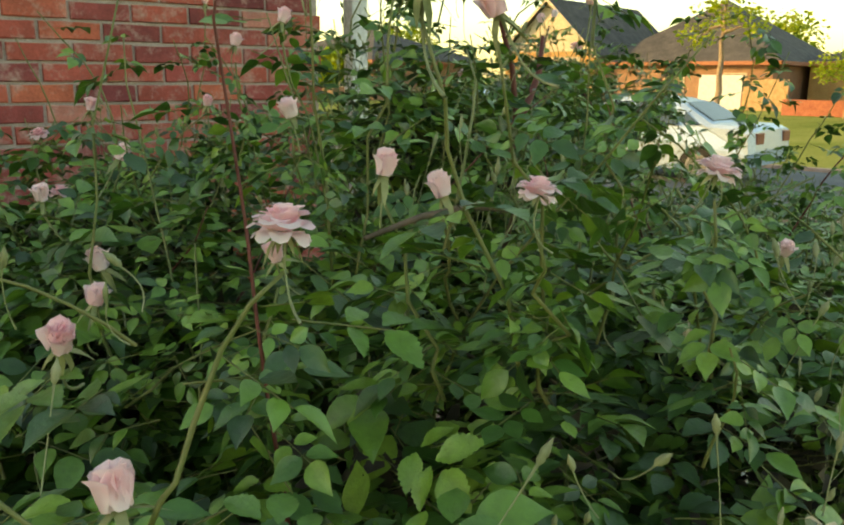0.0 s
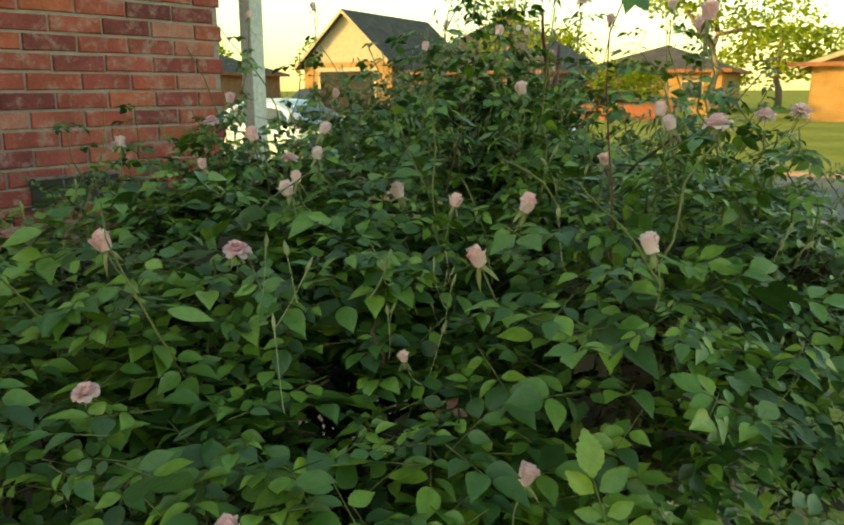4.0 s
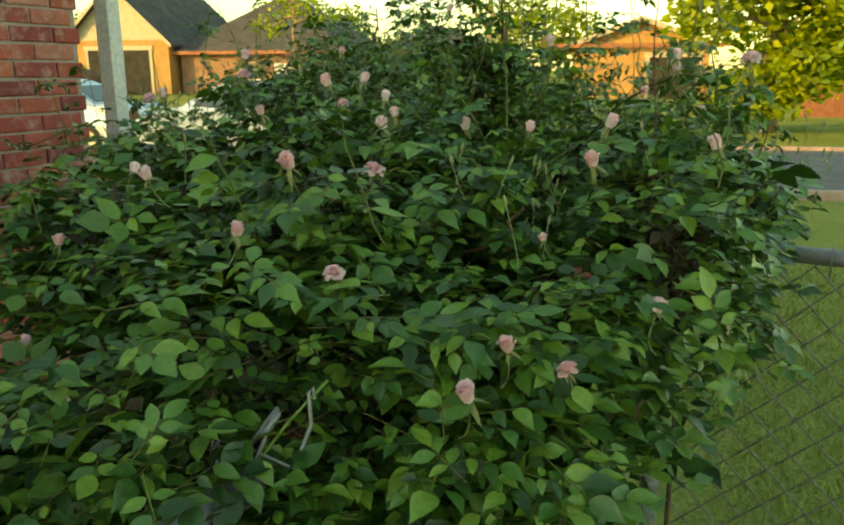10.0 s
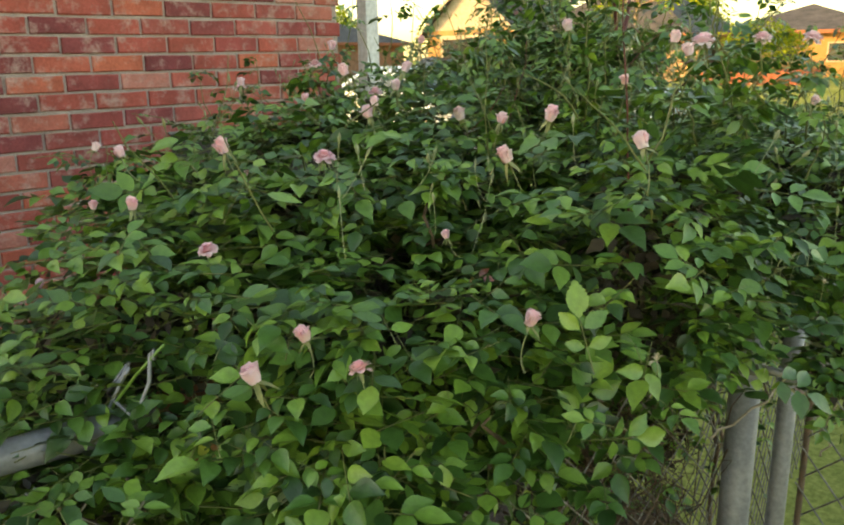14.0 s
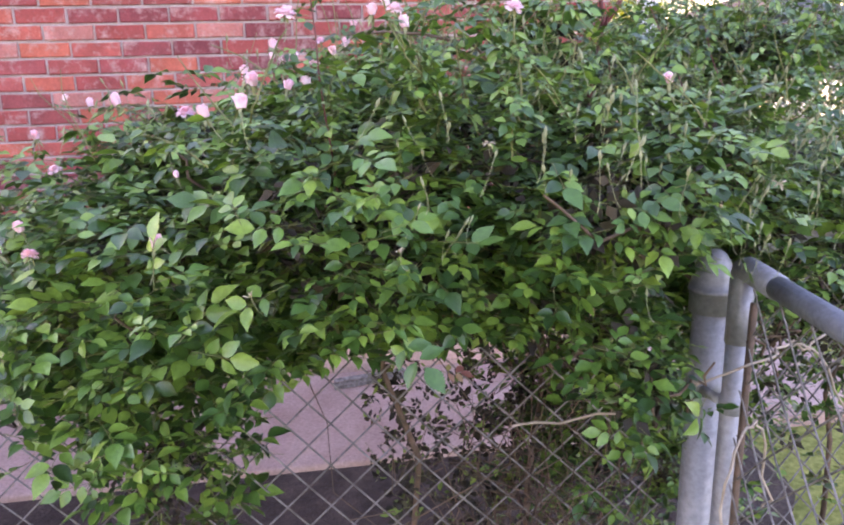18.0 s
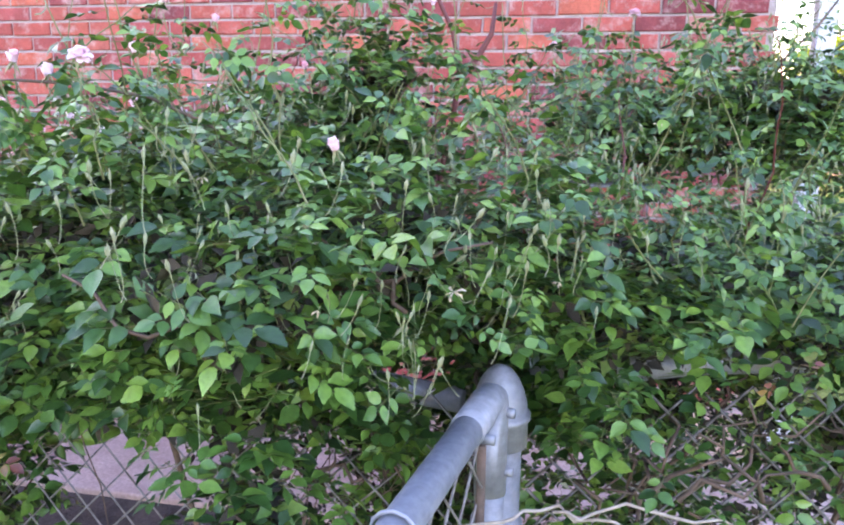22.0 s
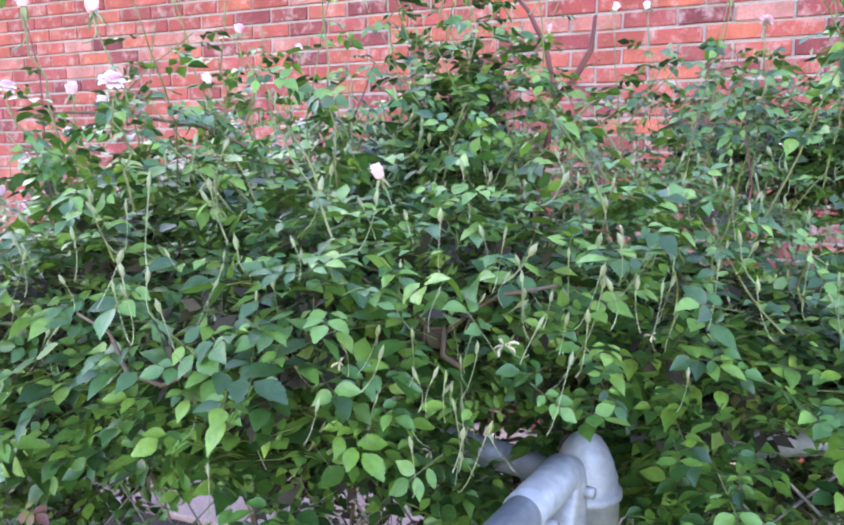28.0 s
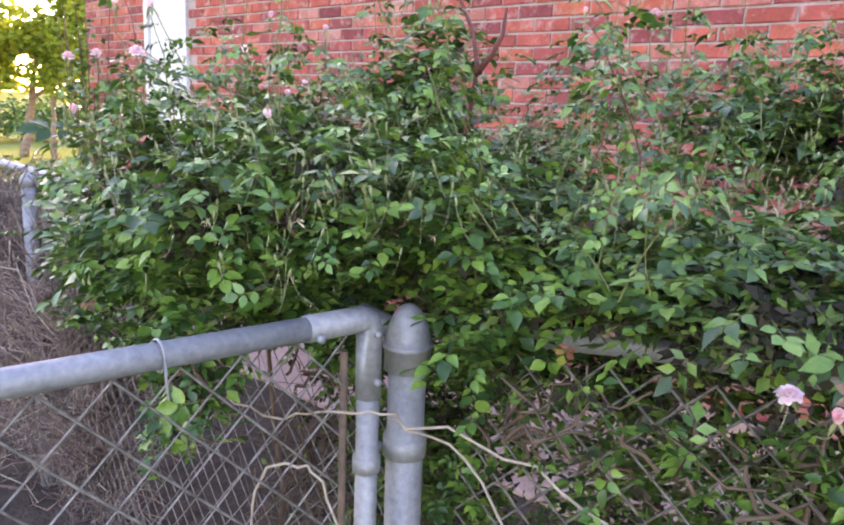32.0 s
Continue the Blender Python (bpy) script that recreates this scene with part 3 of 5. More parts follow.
# ---- the climbing rose ----
BLOBS = [(-0.80, -1.95, 1.16, 0.34, 0.34, 0.26), (-1.00, -1.72, 1.14, 0.28, 0.34, 0.25), (-0.56, -2.24, 1.27, 0.32, 0.19, 0.25), (-0.36, -1.98, 1.27, 0.40, 0.36, 0.24),
         (-0.14, -2.27, 1.37, 0.28, 0.15, 0.13), (0.12, -2.10, 1.24, 0.34, 0.22, 0.19), (0.48, -2.12, 1.18, 0.42, 0.24, 0.20), (0.98, -2.08, 1.12, 0.42, 0.25, 0.22),
         (-0.19, -1.92, 1.47, 0.13, 0.14, 0.25), (0.84, -1.38, 1.50, 0.48, 0.26, 0.20), (1.30, -1.75, 1.10, 0.4, 0.35, 0.20),
         (-0.89, -1.96, 0.86, 0.165, 0.07, 0.32), (-0.11, -2.10, 0.90, 0.16, 0.07, 0.30), (0.38, -2.19, 0.84, 0.36, 0.08, 0.34), (0.95, -2.22, 0.80, 0.40, 0.10, 0.36),
         (-1.20, -1.85, 1.04, 0.22, 0.28, 0.19), (-0.35, -2.20, 1.14, 0.22, 0.13, 0.15), (-0.50, -1.48, 1.22, 0.34, 0.28, 0.20), (-1.35, -1.75, 0.90, 0.26, 0.30, 0.20), (-1.05, -1.50, 1.02, 0.28, 0.26, 0.24),
         (-0.30, -2.40, 1.33, 0.22, 0.11, 0.12), (-0.22, -2.19, 1.07, 0.16, 0.07, 0.13), (-0.62, -1.35, 1.28, 0.26, 0.2, 0.15), (-0.28, -1.24, 1.33, 0.26, 0.2, 0.13), (-0.85, -2.10, 1.22, 0.28, 0.13, 0.15),
         (0.26, -2.00, 1.06, 0.30, 0.18, 0.22), (0.62, -1.98, 0.95, 0.45, 0.20, 0.30), (0.08, -1.92, 1.22, 0.24, 0.22, 0.20), (-0.10, -1.88, 0.80, 0.18, 0.10, 0.40), (-0.42, -1.62, 1.40, 0.26, 0.2, 0.15), (-0.72, -1.55, 1.30, 0.24, 0.2, 0.15),
         (0.28, -1.82, 0.62, 0.34, 0.10, 0.42), (-0.28, -2.43, 1.10, 0.11, 0.05, 0.12), (0.30, -2.29, 1.13, 0.24, 0.06, 0.14), (0.62, -2.27, 1.10, 0.3, 0.06, 0.14), (-0.78, -1.80, 1.34, 0.2, 0.2, 0.15), (0.16, -2.17, 1.10, 0.10, 0.07, 0.25),
         (0.36, -1.40, 1.47, 0.28, 0.22, 0.14), (0.07, -1.98, 1.22, 0.18, 0.13, 0.16), (-0.60, -1.93, 1.38, 0.22, 0.16, 0.13),
         (0.52, -1.95, 1.22, 0.40, 0.18, 0.16), (0.95, -1.88, 1.20, 0.36, 0.2, 0.16), (-1.22, -1.60, 0.98, 0.2, 0.18, 0.12), (0.48, -1.80, 1.26, 0.30, 0.2, 0.13), (0.66, -1.52, 1.50, 0.26, 0.24, 0.13)]
SKIRTS = (11, 12, 13, 14, 28, 31, 32)
rose = empty("rose_bush", (-0.3, -2.0, 0), label="sprawling rose bush with pale pink blooms draped over a fence", category="rose bush")
rose_inv = Matrix.Translation((0.3, 2.0, 0))


def in_rose(ob):
    ob.parent = rose
    ob.matrix_parent_inverse = rose_inv
    return ob


# x, y, z, size, kind (0 open, 1 half open)
BLOOMS = [(-0.806, -1.874, 1.442, 0.0165, 0), (-1.014, -1.890, 1.362, 0.0125, 0), (-0.795, -2.146, 1.456, 0.019, 1), (-0.731, -2.162, 1.497, 0.018, 1), (-0.616, -1.962, 1.484, 0.018, 1),
          (-0.697, -1.860, 1.489, 0.018, 1), (-0.560, -1.756, 1.513, 0.013, 0), (-0.911, -1.805, 1.460, 0.021, 1), (-0.878, -2.222, 1.303, 0.018, 1), (-0.633, -1.760, 1.546, 0.019, 1),
          (-1.087, -2.042, 1.272, 0.021, 1), (-1.048, -2.074, 1.307, 0.016, 1), (-0.501, -1.565, 1.558, 0.013, 0), (-0.765, -2.289, 1.475, 0.019, 1), (-0.547, -2.257, 1.565, 0.016, 1),
          (-0.505, -1.774, 1.548, 0.018, 1), (-0.533, -2.282, 1.665, 0.018, 1), (-0.590, -2.252, 1.580, 0.015, 1), (-0.712, -2.325, 1.576, 0.0135, 0), (-0.453, -2.376, 1.580, 0.0135, 0),
          (-1.035, -2.130, 1.283, 0.013, 0), (-0.199, -2.338, 1.487, 0.014, 1), (-0.558, -1.420, 1.520, 0.013, 0), (-0.610, -1.839, 1.523, 0.016, 1), (-0.705, -1.879, 1.504, 0.014, 1),
          (-0.512, -2.074, 1.602, 0.016, 1), (-0.420, -1.530, 1.588, 0.018, 1), (-0.699, -1.598, 1.383, 0.014, 1), (-0.667, -2.058, 1.484, 0.015, 1), (-1.044, -1.799, 1.407, 0.015, 1),
          (-0.921, -1.497, 1.356, 0.014, 1), (-1.032, -1.523, 1.264, 0.014, 1), (-0.961, -1.655, 1.449, 0.016, 1), (-0.343, -1.685, 1.595, 0.014, 1), (-0.597, -1.635, 1.500, 0.016, 1),
          (-0.592, -2.352, 1.579, 0.011, 0), (-0.590, -1.464, 1.526, 0.016, 1), (-0.838, -2.092, 1.367, 0.010, 1), (-1.004, -1.664, 1.461, 0.012, 1), (-0.630, -2.209, 1.532, 0.012, 1),
          (-0.455, -2.126, 1.712, 0.013, 0), (-0.528, -2.117, 1.712, 0.015, 1), (0.228, -1.855, 1.679, 0.011, 0), (0.186, -1.814, 1.718, 0.014, 1), (-0.609, -2.296, 1.672, 0.018, 1),
          (-0.074, -2.060, 1.714, 0.016, 1), (0.023, -1.704, 1.728, 0.014, 1), (0.095, -1.335, 1.786, 0.017, 1), (0.345, -1.732, 1.739, 0.014, 1), (0.119, -1.713, 1.636, 0.011, 0),
          (-0.486, -2.030, 1.672, 0.012, 1), (-0.447, -1.906, 1.658, 0.012, 1), (-0.106, -1.314, 1.753, 0.014, 1), (-0.300, -2.202, 1.711, 0.014, 1), (-0.300, -1.955, 1.758, 0.014, 1),
          (0.55, -2.30, 1.21, 0.017, 0), (0.60, -2.29, 1.19, 0.016, 1)]
# faded flowers that have dropped their petals
FADED = [(0.197, -2.152, 1.504), (0.059, -2.272, 1.323), (-0.071, -2.420, 1.346), (-0.202, -2.462, 1.336), (-0.160, -2.398, 1.264), (-0.272, -2.421, 1.328), (-0.529, -2.470, 1.432), (0.204, -2.025, 1.479), (-0.775, -2.320, 1.244), (-0.350, -2.325, 1.449)]


def clear_of_blooms(p):
    """True where no placed flower stands close by: each one grows clear of the leaves, up and out towards the open sides."""
    ok = np.ones(len(p), bool)
    for x, y, z, s, k in BLOOMS:
        v = p - np.array((x, y, z + 0.006))
        for d in ((-0.88, -0.38, 0.28), (-0.12, -0.93, 0.35), (0.0, 0.0, 1.0)):
            d = np.array(d) / np.linalg.norm(d)
            t = np.clip(v @ d, 0.0, 0.15)
            ok &= np.linalg.norm(v - t[:, None] * d, axis=1) > 0.024 + s * 0.5 + 0.06 * t
    return ok


def field(p):
    """Below 1 inside the bush."""
    d = np.full(len(p), 9.0)
    for b in BLOBS:
        q = (p - np.array(b[:3])) / np.array(b[3:])
        d = np.minimum(d, np.sqrt((q * q).sum(1)))
    return d


def field_normal(p):
    e = 0.01
    g = np.stack([field(p + np.eye(3)[k] * e) - field(p - np.eye(3)[k] * e) for k in range(3)], 1)
    return g / (np.linalg.norm(g, axis=1, keepdims=True) + 1e-9)


def sample_shell(n, lo, hi, rng):
    out = []
    vol = np.array([(b[3] * b[4] + b[4] * b[5] + b[3] * b[5]) * (0.6 if i in SKIRTS else 1.0) for i, b in enumerate(BLOBS)])
    while sum(len(o) for o in out) < n:
        pick = rng.choice(len(BLOBS), 4000, p=vol / vol.sum())
        B = np.array(BLOBS)[pick]
        d = rng.normal(size=(4000, 3))
        d /= np.linalg.norm(d, axis=1, keepdims=True)
        p = B[:, :3] + d * B[:, 3:] * rng.uniform(lo, hi, (4000, 1))
        lump = np.array([1.25 * noise.noise(Vector(q) * 4.6) + 0.7 * noise.noise(Vector(q) * 12.0) for q in p]) * 0.40
        f = field(p) + lump
        low = np.isin(pick, SKIRTS) | (p[:, 0] > 0.15)
        floor_z = np.where(p[:, 0] < -1.10, 1.11, np.where(p[:, 0] < -0.78, 0.80, np.where(p[:, 0] < -0.18, 0.97, 0.93))) + 0.37 * (-1.85 - p[:, 1]) + 0.05 * lump
        floor_z = np.where((np.abs(p[:, 0] + 0.01) < 0.075) & (p[:, 1] < -2.14), 1.255, floor_z)
        behind = (p[:, 0] > 0.14) & (p[:, 2] < 1.185 + 0.31 * np.maximum(0.0, -2.1 - p[:, 1]) + 0.06 * lump) & (p[:, 1] < -2.0)
        f = np.where(behind & (rng.uniform(0, 1, len(p)) < 0.93), 9.0, f)
        q = (p - np.array((-1.21, -1.93, 1.29))) / np.array((0.13, 0.13, 0.14))
        f = np.where((q * q).sum(1) < 1.0, 9.0, f)          # opening round the loose wire ends
        out.append(p[(f > lo) & (f < hi) & (low | (p[:, 2] > floor_z))])
    return np.concatenate(out)[:n]


def leaf_cloud(name, label, pos, rot, size, mat, rng, templates=ROSE_LEAFLETS):
    """Leaves of five leaflets on a thin midstalk, in a few shapes."""
    kind = rng.integers(0, len(templates), len(pos))
    for k, (tv, tf) in enumerate(templates):
        w = kind == k
        if w.any():
            fo = in_rose(obj(name, leaf_mesh(name, *compound(pos[w], rot[w], size[w], rng), mat, tv, tf), None, label))
            fo["kind"] = "stuff"
    st = in_rose(obj("leaf_stalk", leaf_mesh("leaf_stalk", pos, rot, size, M_STEM, RACHIS, RACHIS_F), None, "thin green leaf stalks"))
    st["kind"] = "stuff"


def grow_leaves():
    rng = np.random.default_rng(11)
    p = sample_shell(23500, 0.50, 1.17, rng)
    f = field(p)
    clump = np.array([noise.noise(Vector(q) * 7.5 + Vector((3.1, 0, 0))) for q in p])
    p = p[((f < 0.74) | (clump > rng.uniform(-0.26, 0.26, len(p)))) & clear_of_blooms(p)]
    nrm = field_normal(p)
    up = nrm * 0.20 + np.array([0, 0, 0.95]) + rng.normal(0, 0.27, p.shape)
    yaw = np.arctan2(nrm[:, 1], nrm[:, 0]) + rng.normal(0, 1.7, len(p))
    rot = rot_batch(up, yaw)
    size = (0.019 + 0.026 * rng.beta(1.5, 2.0, len(p))) * np.interp(p[:, 0], (-0.8, -0.35), (1.0, 0.82))
    part_n = 280
    near = np.argsort(np.abs(p[:, 0] + 0.45) + np.abs(p[:, 1] + 2.5) * 1.5 + np.abs(p[:, 2] - 1.35))
    chosen = near[: part_n * 3: 3]
    shapes = []
    for s in range(6):
        r2 = np.random.default_rng(50 + s)
        P, R, S = compound(np.zeros((1, 3)), np.eye(3)[None], np.array([0.036]), r2)
        shapes.append(leaf_mesh("leaf", P, R, S, M_LEAF, *TOOTHED))
    for i, k in enumerate(chosen):
        ob = obj("leaf", shapes[i % 6])
        m = Matrix(rot[k].tolist()).to_4x4()
        m.translation = p[k]
        ob.matrix_world = m @ Matrix.Scale(float(size[k] / 0.036), 4)
        in_rose(ob)
    rest = np.setdiff1d(np.arange(len(p)), chosen)
    leaf_cloud("foliage", "dense dark green rose leaves", p[rest], rot[rest], size[rest], M_LEAVES, rng)
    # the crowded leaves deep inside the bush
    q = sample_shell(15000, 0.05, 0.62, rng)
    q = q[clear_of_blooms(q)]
    # over half are near-black, painting deep shade into the gaps
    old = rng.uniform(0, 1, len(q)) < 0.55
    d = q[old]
    leaf_cloud("dead_foliage", "near-black leaves added inside the bush as painted gap shade", d, rot_batch(rng.normal(0, 0.6, d.shape) + np.array([0, 0, 0.6]), rng.uniform(0, 6.28, len(d))), rng.uniform(0.020, 0.032, len(d)), M_DEAD_SHADE, rng, [PLAIN_LEAFLET])
    q = q[~old]
    inner = in_rose(obj("inner_foliage", leaf_mesh("inner_foliage", *compound(q, rot_batch(field_normal(q) * 0.4 + rng.normal(0, 0.5, q.shape) + np.array([0, 0, 0.7]), rng.uniform(0, 6.28, len(q))), rng.uniform(0.022, 0.036, len(q)), rng), M_LEAVES, *PLAIN_LEAFLET), None, "crowded dark leaves inside the bush"))
    inner["kind"] = "stuff"
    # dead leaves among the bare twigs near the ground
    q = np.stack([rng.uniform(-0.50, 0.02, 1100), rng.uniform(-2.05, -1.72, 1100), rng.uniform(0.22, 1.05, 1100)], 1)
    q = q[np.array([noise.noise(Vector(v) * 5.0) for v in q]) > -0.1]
    leaf_cloud("dead_foliage", "shrivelled dark brown leaves under the bush", q, rot_batch(rng.normal(0, 1.0, q.shape) + np.array([0, 0, 0.3]), rng.uniform(0, 6.28, len(q))), rng.uniform(0.014, 0.026, len(q)), M_DEAD_SHADE, rng)
    # fresh light-green and red shoots
    q = sample_shell(650, 0.98, 1.16, rng)
    q = q[(np.array([noise.noise(Vector(v) * 4.0) for v in q]) > -0.05) & clear_of_blooms(q) & (rng.uniform(0, 1, len(q)) < np.where(q[:, 0] < -0.45, 1.0, 0.5))]
    leaf_cloud("young_foliage", "light green young leaves", q, rot_batch(field_normal(q) * 0.5 + rng.normal(0, 0.35, q.shape) + np.array([0, 0, 0.8]), rng.uniform(0, 6.28, len(q))), rng.uniform(0.019, 0.034, len(q)) * np.where(q[:, 0] > -0.5, 0.72, 1.0), M_LEAF_NEW, rng, [TOOTHED])
    q = np.array([(0.34, -2.33, 1.24), (-0.56, -2.42, 1.15), (-1.12, -2.02, 1.20), (-0.83, -2.12, 1.32), (0.30, -2.33, 1.22), (-0.1, -1.75, 1.66), (-0.62, -2.28, 1.36), (0.62, -2.34, 1.22)])
    leaf_cloud("red_foliage", "dark red new leaves", q, rot_batch(rng.normal(0, 0.4, q.shape) + np.array([0, -0.5, 0.7]), rng.uniform(0, 6.28, len(q))), rng.uniform(0.015, 0.022, len(q)), M_LEAF_RED, rng, [TOOTHED])


def arch_line(a, d, length, droop, n, rng):
    """A shoot that starts along d and bends over under its own weight."""
    p, d, out = Vector(a), Vector(d).normalized(), []
    for i in range(n + 1):
        out.append(p.copy())
        d = (d + Vector((rng.gauss(0, 0.16), rng.gauss(0, 0.16), -droop / n + rng.gauss(0, 0.04)))).normalized()
        p = p + d * (length / n)
    return out


def grow_shoots():
    """Thin shoots that stand above the bush, with leaves spaced along them."""
    rng, g = random.Random(17), np.random.default_rng(17)
    pos, nrm, yaw, size = [], [], [], []
    spots = [(-0.62, -1.75), (-0.30, -1.80), (-0.16, -1.94), (-0.12, -1.90), (-0.10, -1.96), (-0.20, -1.92), (-0.05, -1.93), (-0.22, -1.86), (-0.55, -1.95), (-0.25, -2.05),
             (0.28, -1.9), (0.55, -1.5), (0.72, -1.42), (0.9, -1.4), (-0.48, -1.7), (-0.15, -1.9), (0.15, -2.0), (-0.33, -1.6), (-0.18, -1.98), (-0.08, -1.88), (0.62, -1.36), (0.8, -1.3), (-0.14, -1.92), (-0.11, -1.86), (0.68, -1.45), (0.98, -1.5),
             (-0.50, -2.15), (-0.38, -2.20), (-0.45, -2.02), (-0.32, -2.10), (-0.55, -2.08), (-0.42, -2.12), (-0.58, -2.22), (-0.36, -1.92),
             (0.62, -1.62), (0.55, -1.50), (0.70, -1.55), (-0.20, -2.10), (-0.22, -2.02), (-0.15, -1.98), (-0.25, -1.95), (-0.20, -1.88)]

    def leaves_along(pts, count, lo, hi, t0):
        for i in range(count):
            t = rng.uniform(t0, 1.0) * (len(pts) - 1)
            k = min(int(t), len(pts) - 2)
            q = pts[k].lerp(pts[k + 1], t - k)
            ang = rng.uniform(0, 6.28)
            d = rng.uniform(0.004, 0.022)
            pos.append((q.x + math.cos(ang) * d, q.y + math.sin(ang) * d, q.z))
            nrm.append((math.cos(ang) * 0.35, math.sin(ang) * 0.35, 0.9))
            yaw.append(ang)
            size.append(rng.uniform(lo, hi))

    spots += [(rng.uniform(-0.62, 0.42), rng.uniform(-2.32, -1.55)) for k in range(16)]
    for k, (x, y) in enumerate(spots):
        tall = 0.46 if (-0.25 < x < 0.0 and -2.0 < y < -1.84) or (x < -0.31 and y < -2.0) else rng.uniform(0.28, 0.42)
        a = Vector((x + rng.uniform(-0.04, 0.04), y + rng.uniform(-0.04, 0.04), 1.25 if x < 0.08 else 1.36))
        pts = arch_line(a, (rng.gauss(0, 0.25), rng.gauss(0, 0.25), 1), tall, rng.uniform(0.0, 0.5), 9, rng)
        in_rose(tube("shoot", pts, [0.0017 - 0.00012 * i for i in range(10)], M_CANE_RED if k % 4 == 0 else M_STEM, sides=6))
        leaves_along(pts, rng.randrange(20, 30), 0.012, 0.025, 0.02)
    for x, y, z, s, kind in BLOOMS:
        if z > 1.52:
            foot = Vector((x + rng.gauss(0, 0.04), y + rng.gauss(0, 0.04), min(z - 0.12, 1.45)))
            pts = wobble(foot, (x, y, z - 0.02), 6, 0.010, rng)
            in_rose(tube("shoot", pts, [0.0013, 0.0013, 0.0012, 0.0012, 0.0011, 0.001, 0.0009], M_STEM, sides=5))
            leaves_along([Vector(q) for q in pts[:6]], rng.randrange(14, 22), 0.012, 0.024, 0.0)
    # short leafy sprigs all over the top
    roots = [q for q in sample_shell(3000, 0.9, 1.08, g) if q[2] > 1.27 + 0.25 * max(0.0, -0.75 - q[0])]
    stems = []
    for k, q in enumerate(roots[:330]):
        n = field_normal(np.array([q]))[0]
        if n[2] < 0.1:
            continue
        pts = arch_line(q, (n[0] * 0.5 + rng.gauss(0, 0.3), n[1] * 0.5 + rng.gauss(0, 0.3), 0.9), rng.uniform(0.07, 0.19), rng.uniform(0.1, 0.9), 5, rng)
        if min(pts[-1].y, pts[-3].y) < -2.42 or (q[0] < -0.5 and k % 3):
            continue
        if k < 70:
            in_rose(tube("shoot", pts, [0.0012, 0.0011, 0.001, 0.0009, 0.0008, 0.0006], M_STEM, sides=5))
        else:
            stems.append((pts, [0.0012, 0.0011, 0.001, 0.0009, 0.0008, 0.0006]))
        leaves_along(pts, rng.randrange(4, 9), 0.011, 0.023, 0.3)
    st = in_rose(tubes("sprig_stem", stems, M_STEM, None, "thin green sprig stems"))
    st["kind"] = "stuff"
    pos, nrm, yaw, size = np.array(pos), np.array(nrm), np.array(yaw), np.array(size)
    w = clear_of_blooms(pos)
    pos, nrm, yaw, size = pos[w], nrm[w] + g.normal(0, 0.3, (w.sum(), 3)), yaw[w], size[w]
    leaf_cloud("shoot_foliage", "small leaves along the upright shoots", pos, rot_batch(nrm, yaw), size, M_LEAVES, g)


PETAL = np.array([(0, -0.14, 0), (0, 0.14, 0), (0.30, -0.32, 0.07), (0.30, 0, 0.0), (0.30, 0.32, 0.07), (0.70, -0.40, 0.14), (0.76, 0, 0.03), (0.70, 0.40, 0.14), (0.92, -0.27, -0.06), (1.00, 0, -0.16), (0.95, 0.25, -0.10)])
LIP_PETAL = np.array([(0, -0.13, 0.03), (0, 0.13, 0.03), (0.28, -0.30, 0.13), (0.30, 0, 0.0), (0.28, 0.30, 0.13), (0.66, -0.40, 0.22), (0.72, 0, 0.03), (0.66, 0.40, 0.22), (0.90, -0.28, 0.09), (1.0, 0, -0.09), (0.92, 0.26, 0.05)])
PETAL_F = [(0, 1, 3), (0, 3, 2), (1, 4, 3), (2, 3, 6, 5), (3, 4, 7, 6), (5, 6, 9, 8), (6, 7, 10, 9)]


def bloom_mesh(name, open_, seed):
    """Petals in rings, each with a rolled lip; open_ 0 is a bud, 1 a full flower. Unit height about 1."""
    rng = np.random.default_rng(seed)
    P, R, S = [], [], []
    if open_ > 0.4:
        rings = ((5, 86, 0.04, 0.62, 0.30), (7, 74, 0.10, 0.74, 0.22), (8, 60, 0.16, 0.82, 0.14), (9, 44 - 8 * open_, 0.20, 0.90, 0.06), (9, 26 - 14 * open_, 0.22, 0.98, 0.0), (7, 2 - 14 * open_, 0.20, 0.92, -0.04))
    else:
        rings = ((4, 92, 0.10, 0.98, 0.0), (5, 91, 0.24, 1.02, 0.0), (5, 89 - 12 * open_, 0.38, 0.96, 0.0), (5, 86 - 30 * open_, 0.46, 0.82, 0.0))
    for n, lift, rad, s, base in rings:
        off = rng.uniform(0, 6.28)
        for k in range(n):
            a = off + 2 * math.pi * k / n + rng.normal(0, 0.14)
            e = math.radians(lift + rng.normal(0, 6))
            x = np.array([math.cos(a) * math.cos(e), math.sin(a) * math.cos(e), math.sin(e)])
            y = np.array([-math.sin(a), math.cos(a), 0])
            roll = rng.normal(0, 0.16)
            y = y * math.cos(roll) + np.cross(x, y) * math.sin(roll)
            R.append(np.stack([x, y, np.cross(x, y)], 1))
            P.append(np.array([math.cos(a) * rad * 0.7, math.sin(a) * rad * 0.7, base * 0.6 * rng.uniform(0.8, 1.2)]))
            S.append(s * rng.uniform(0.88, 1.1))
    return leaf_mesh(name, np.array(P), np.array(R), np.array(S), M_PETAL, PETAL if open_ > 0.4 else LIP_PETAL, PETAL_F)


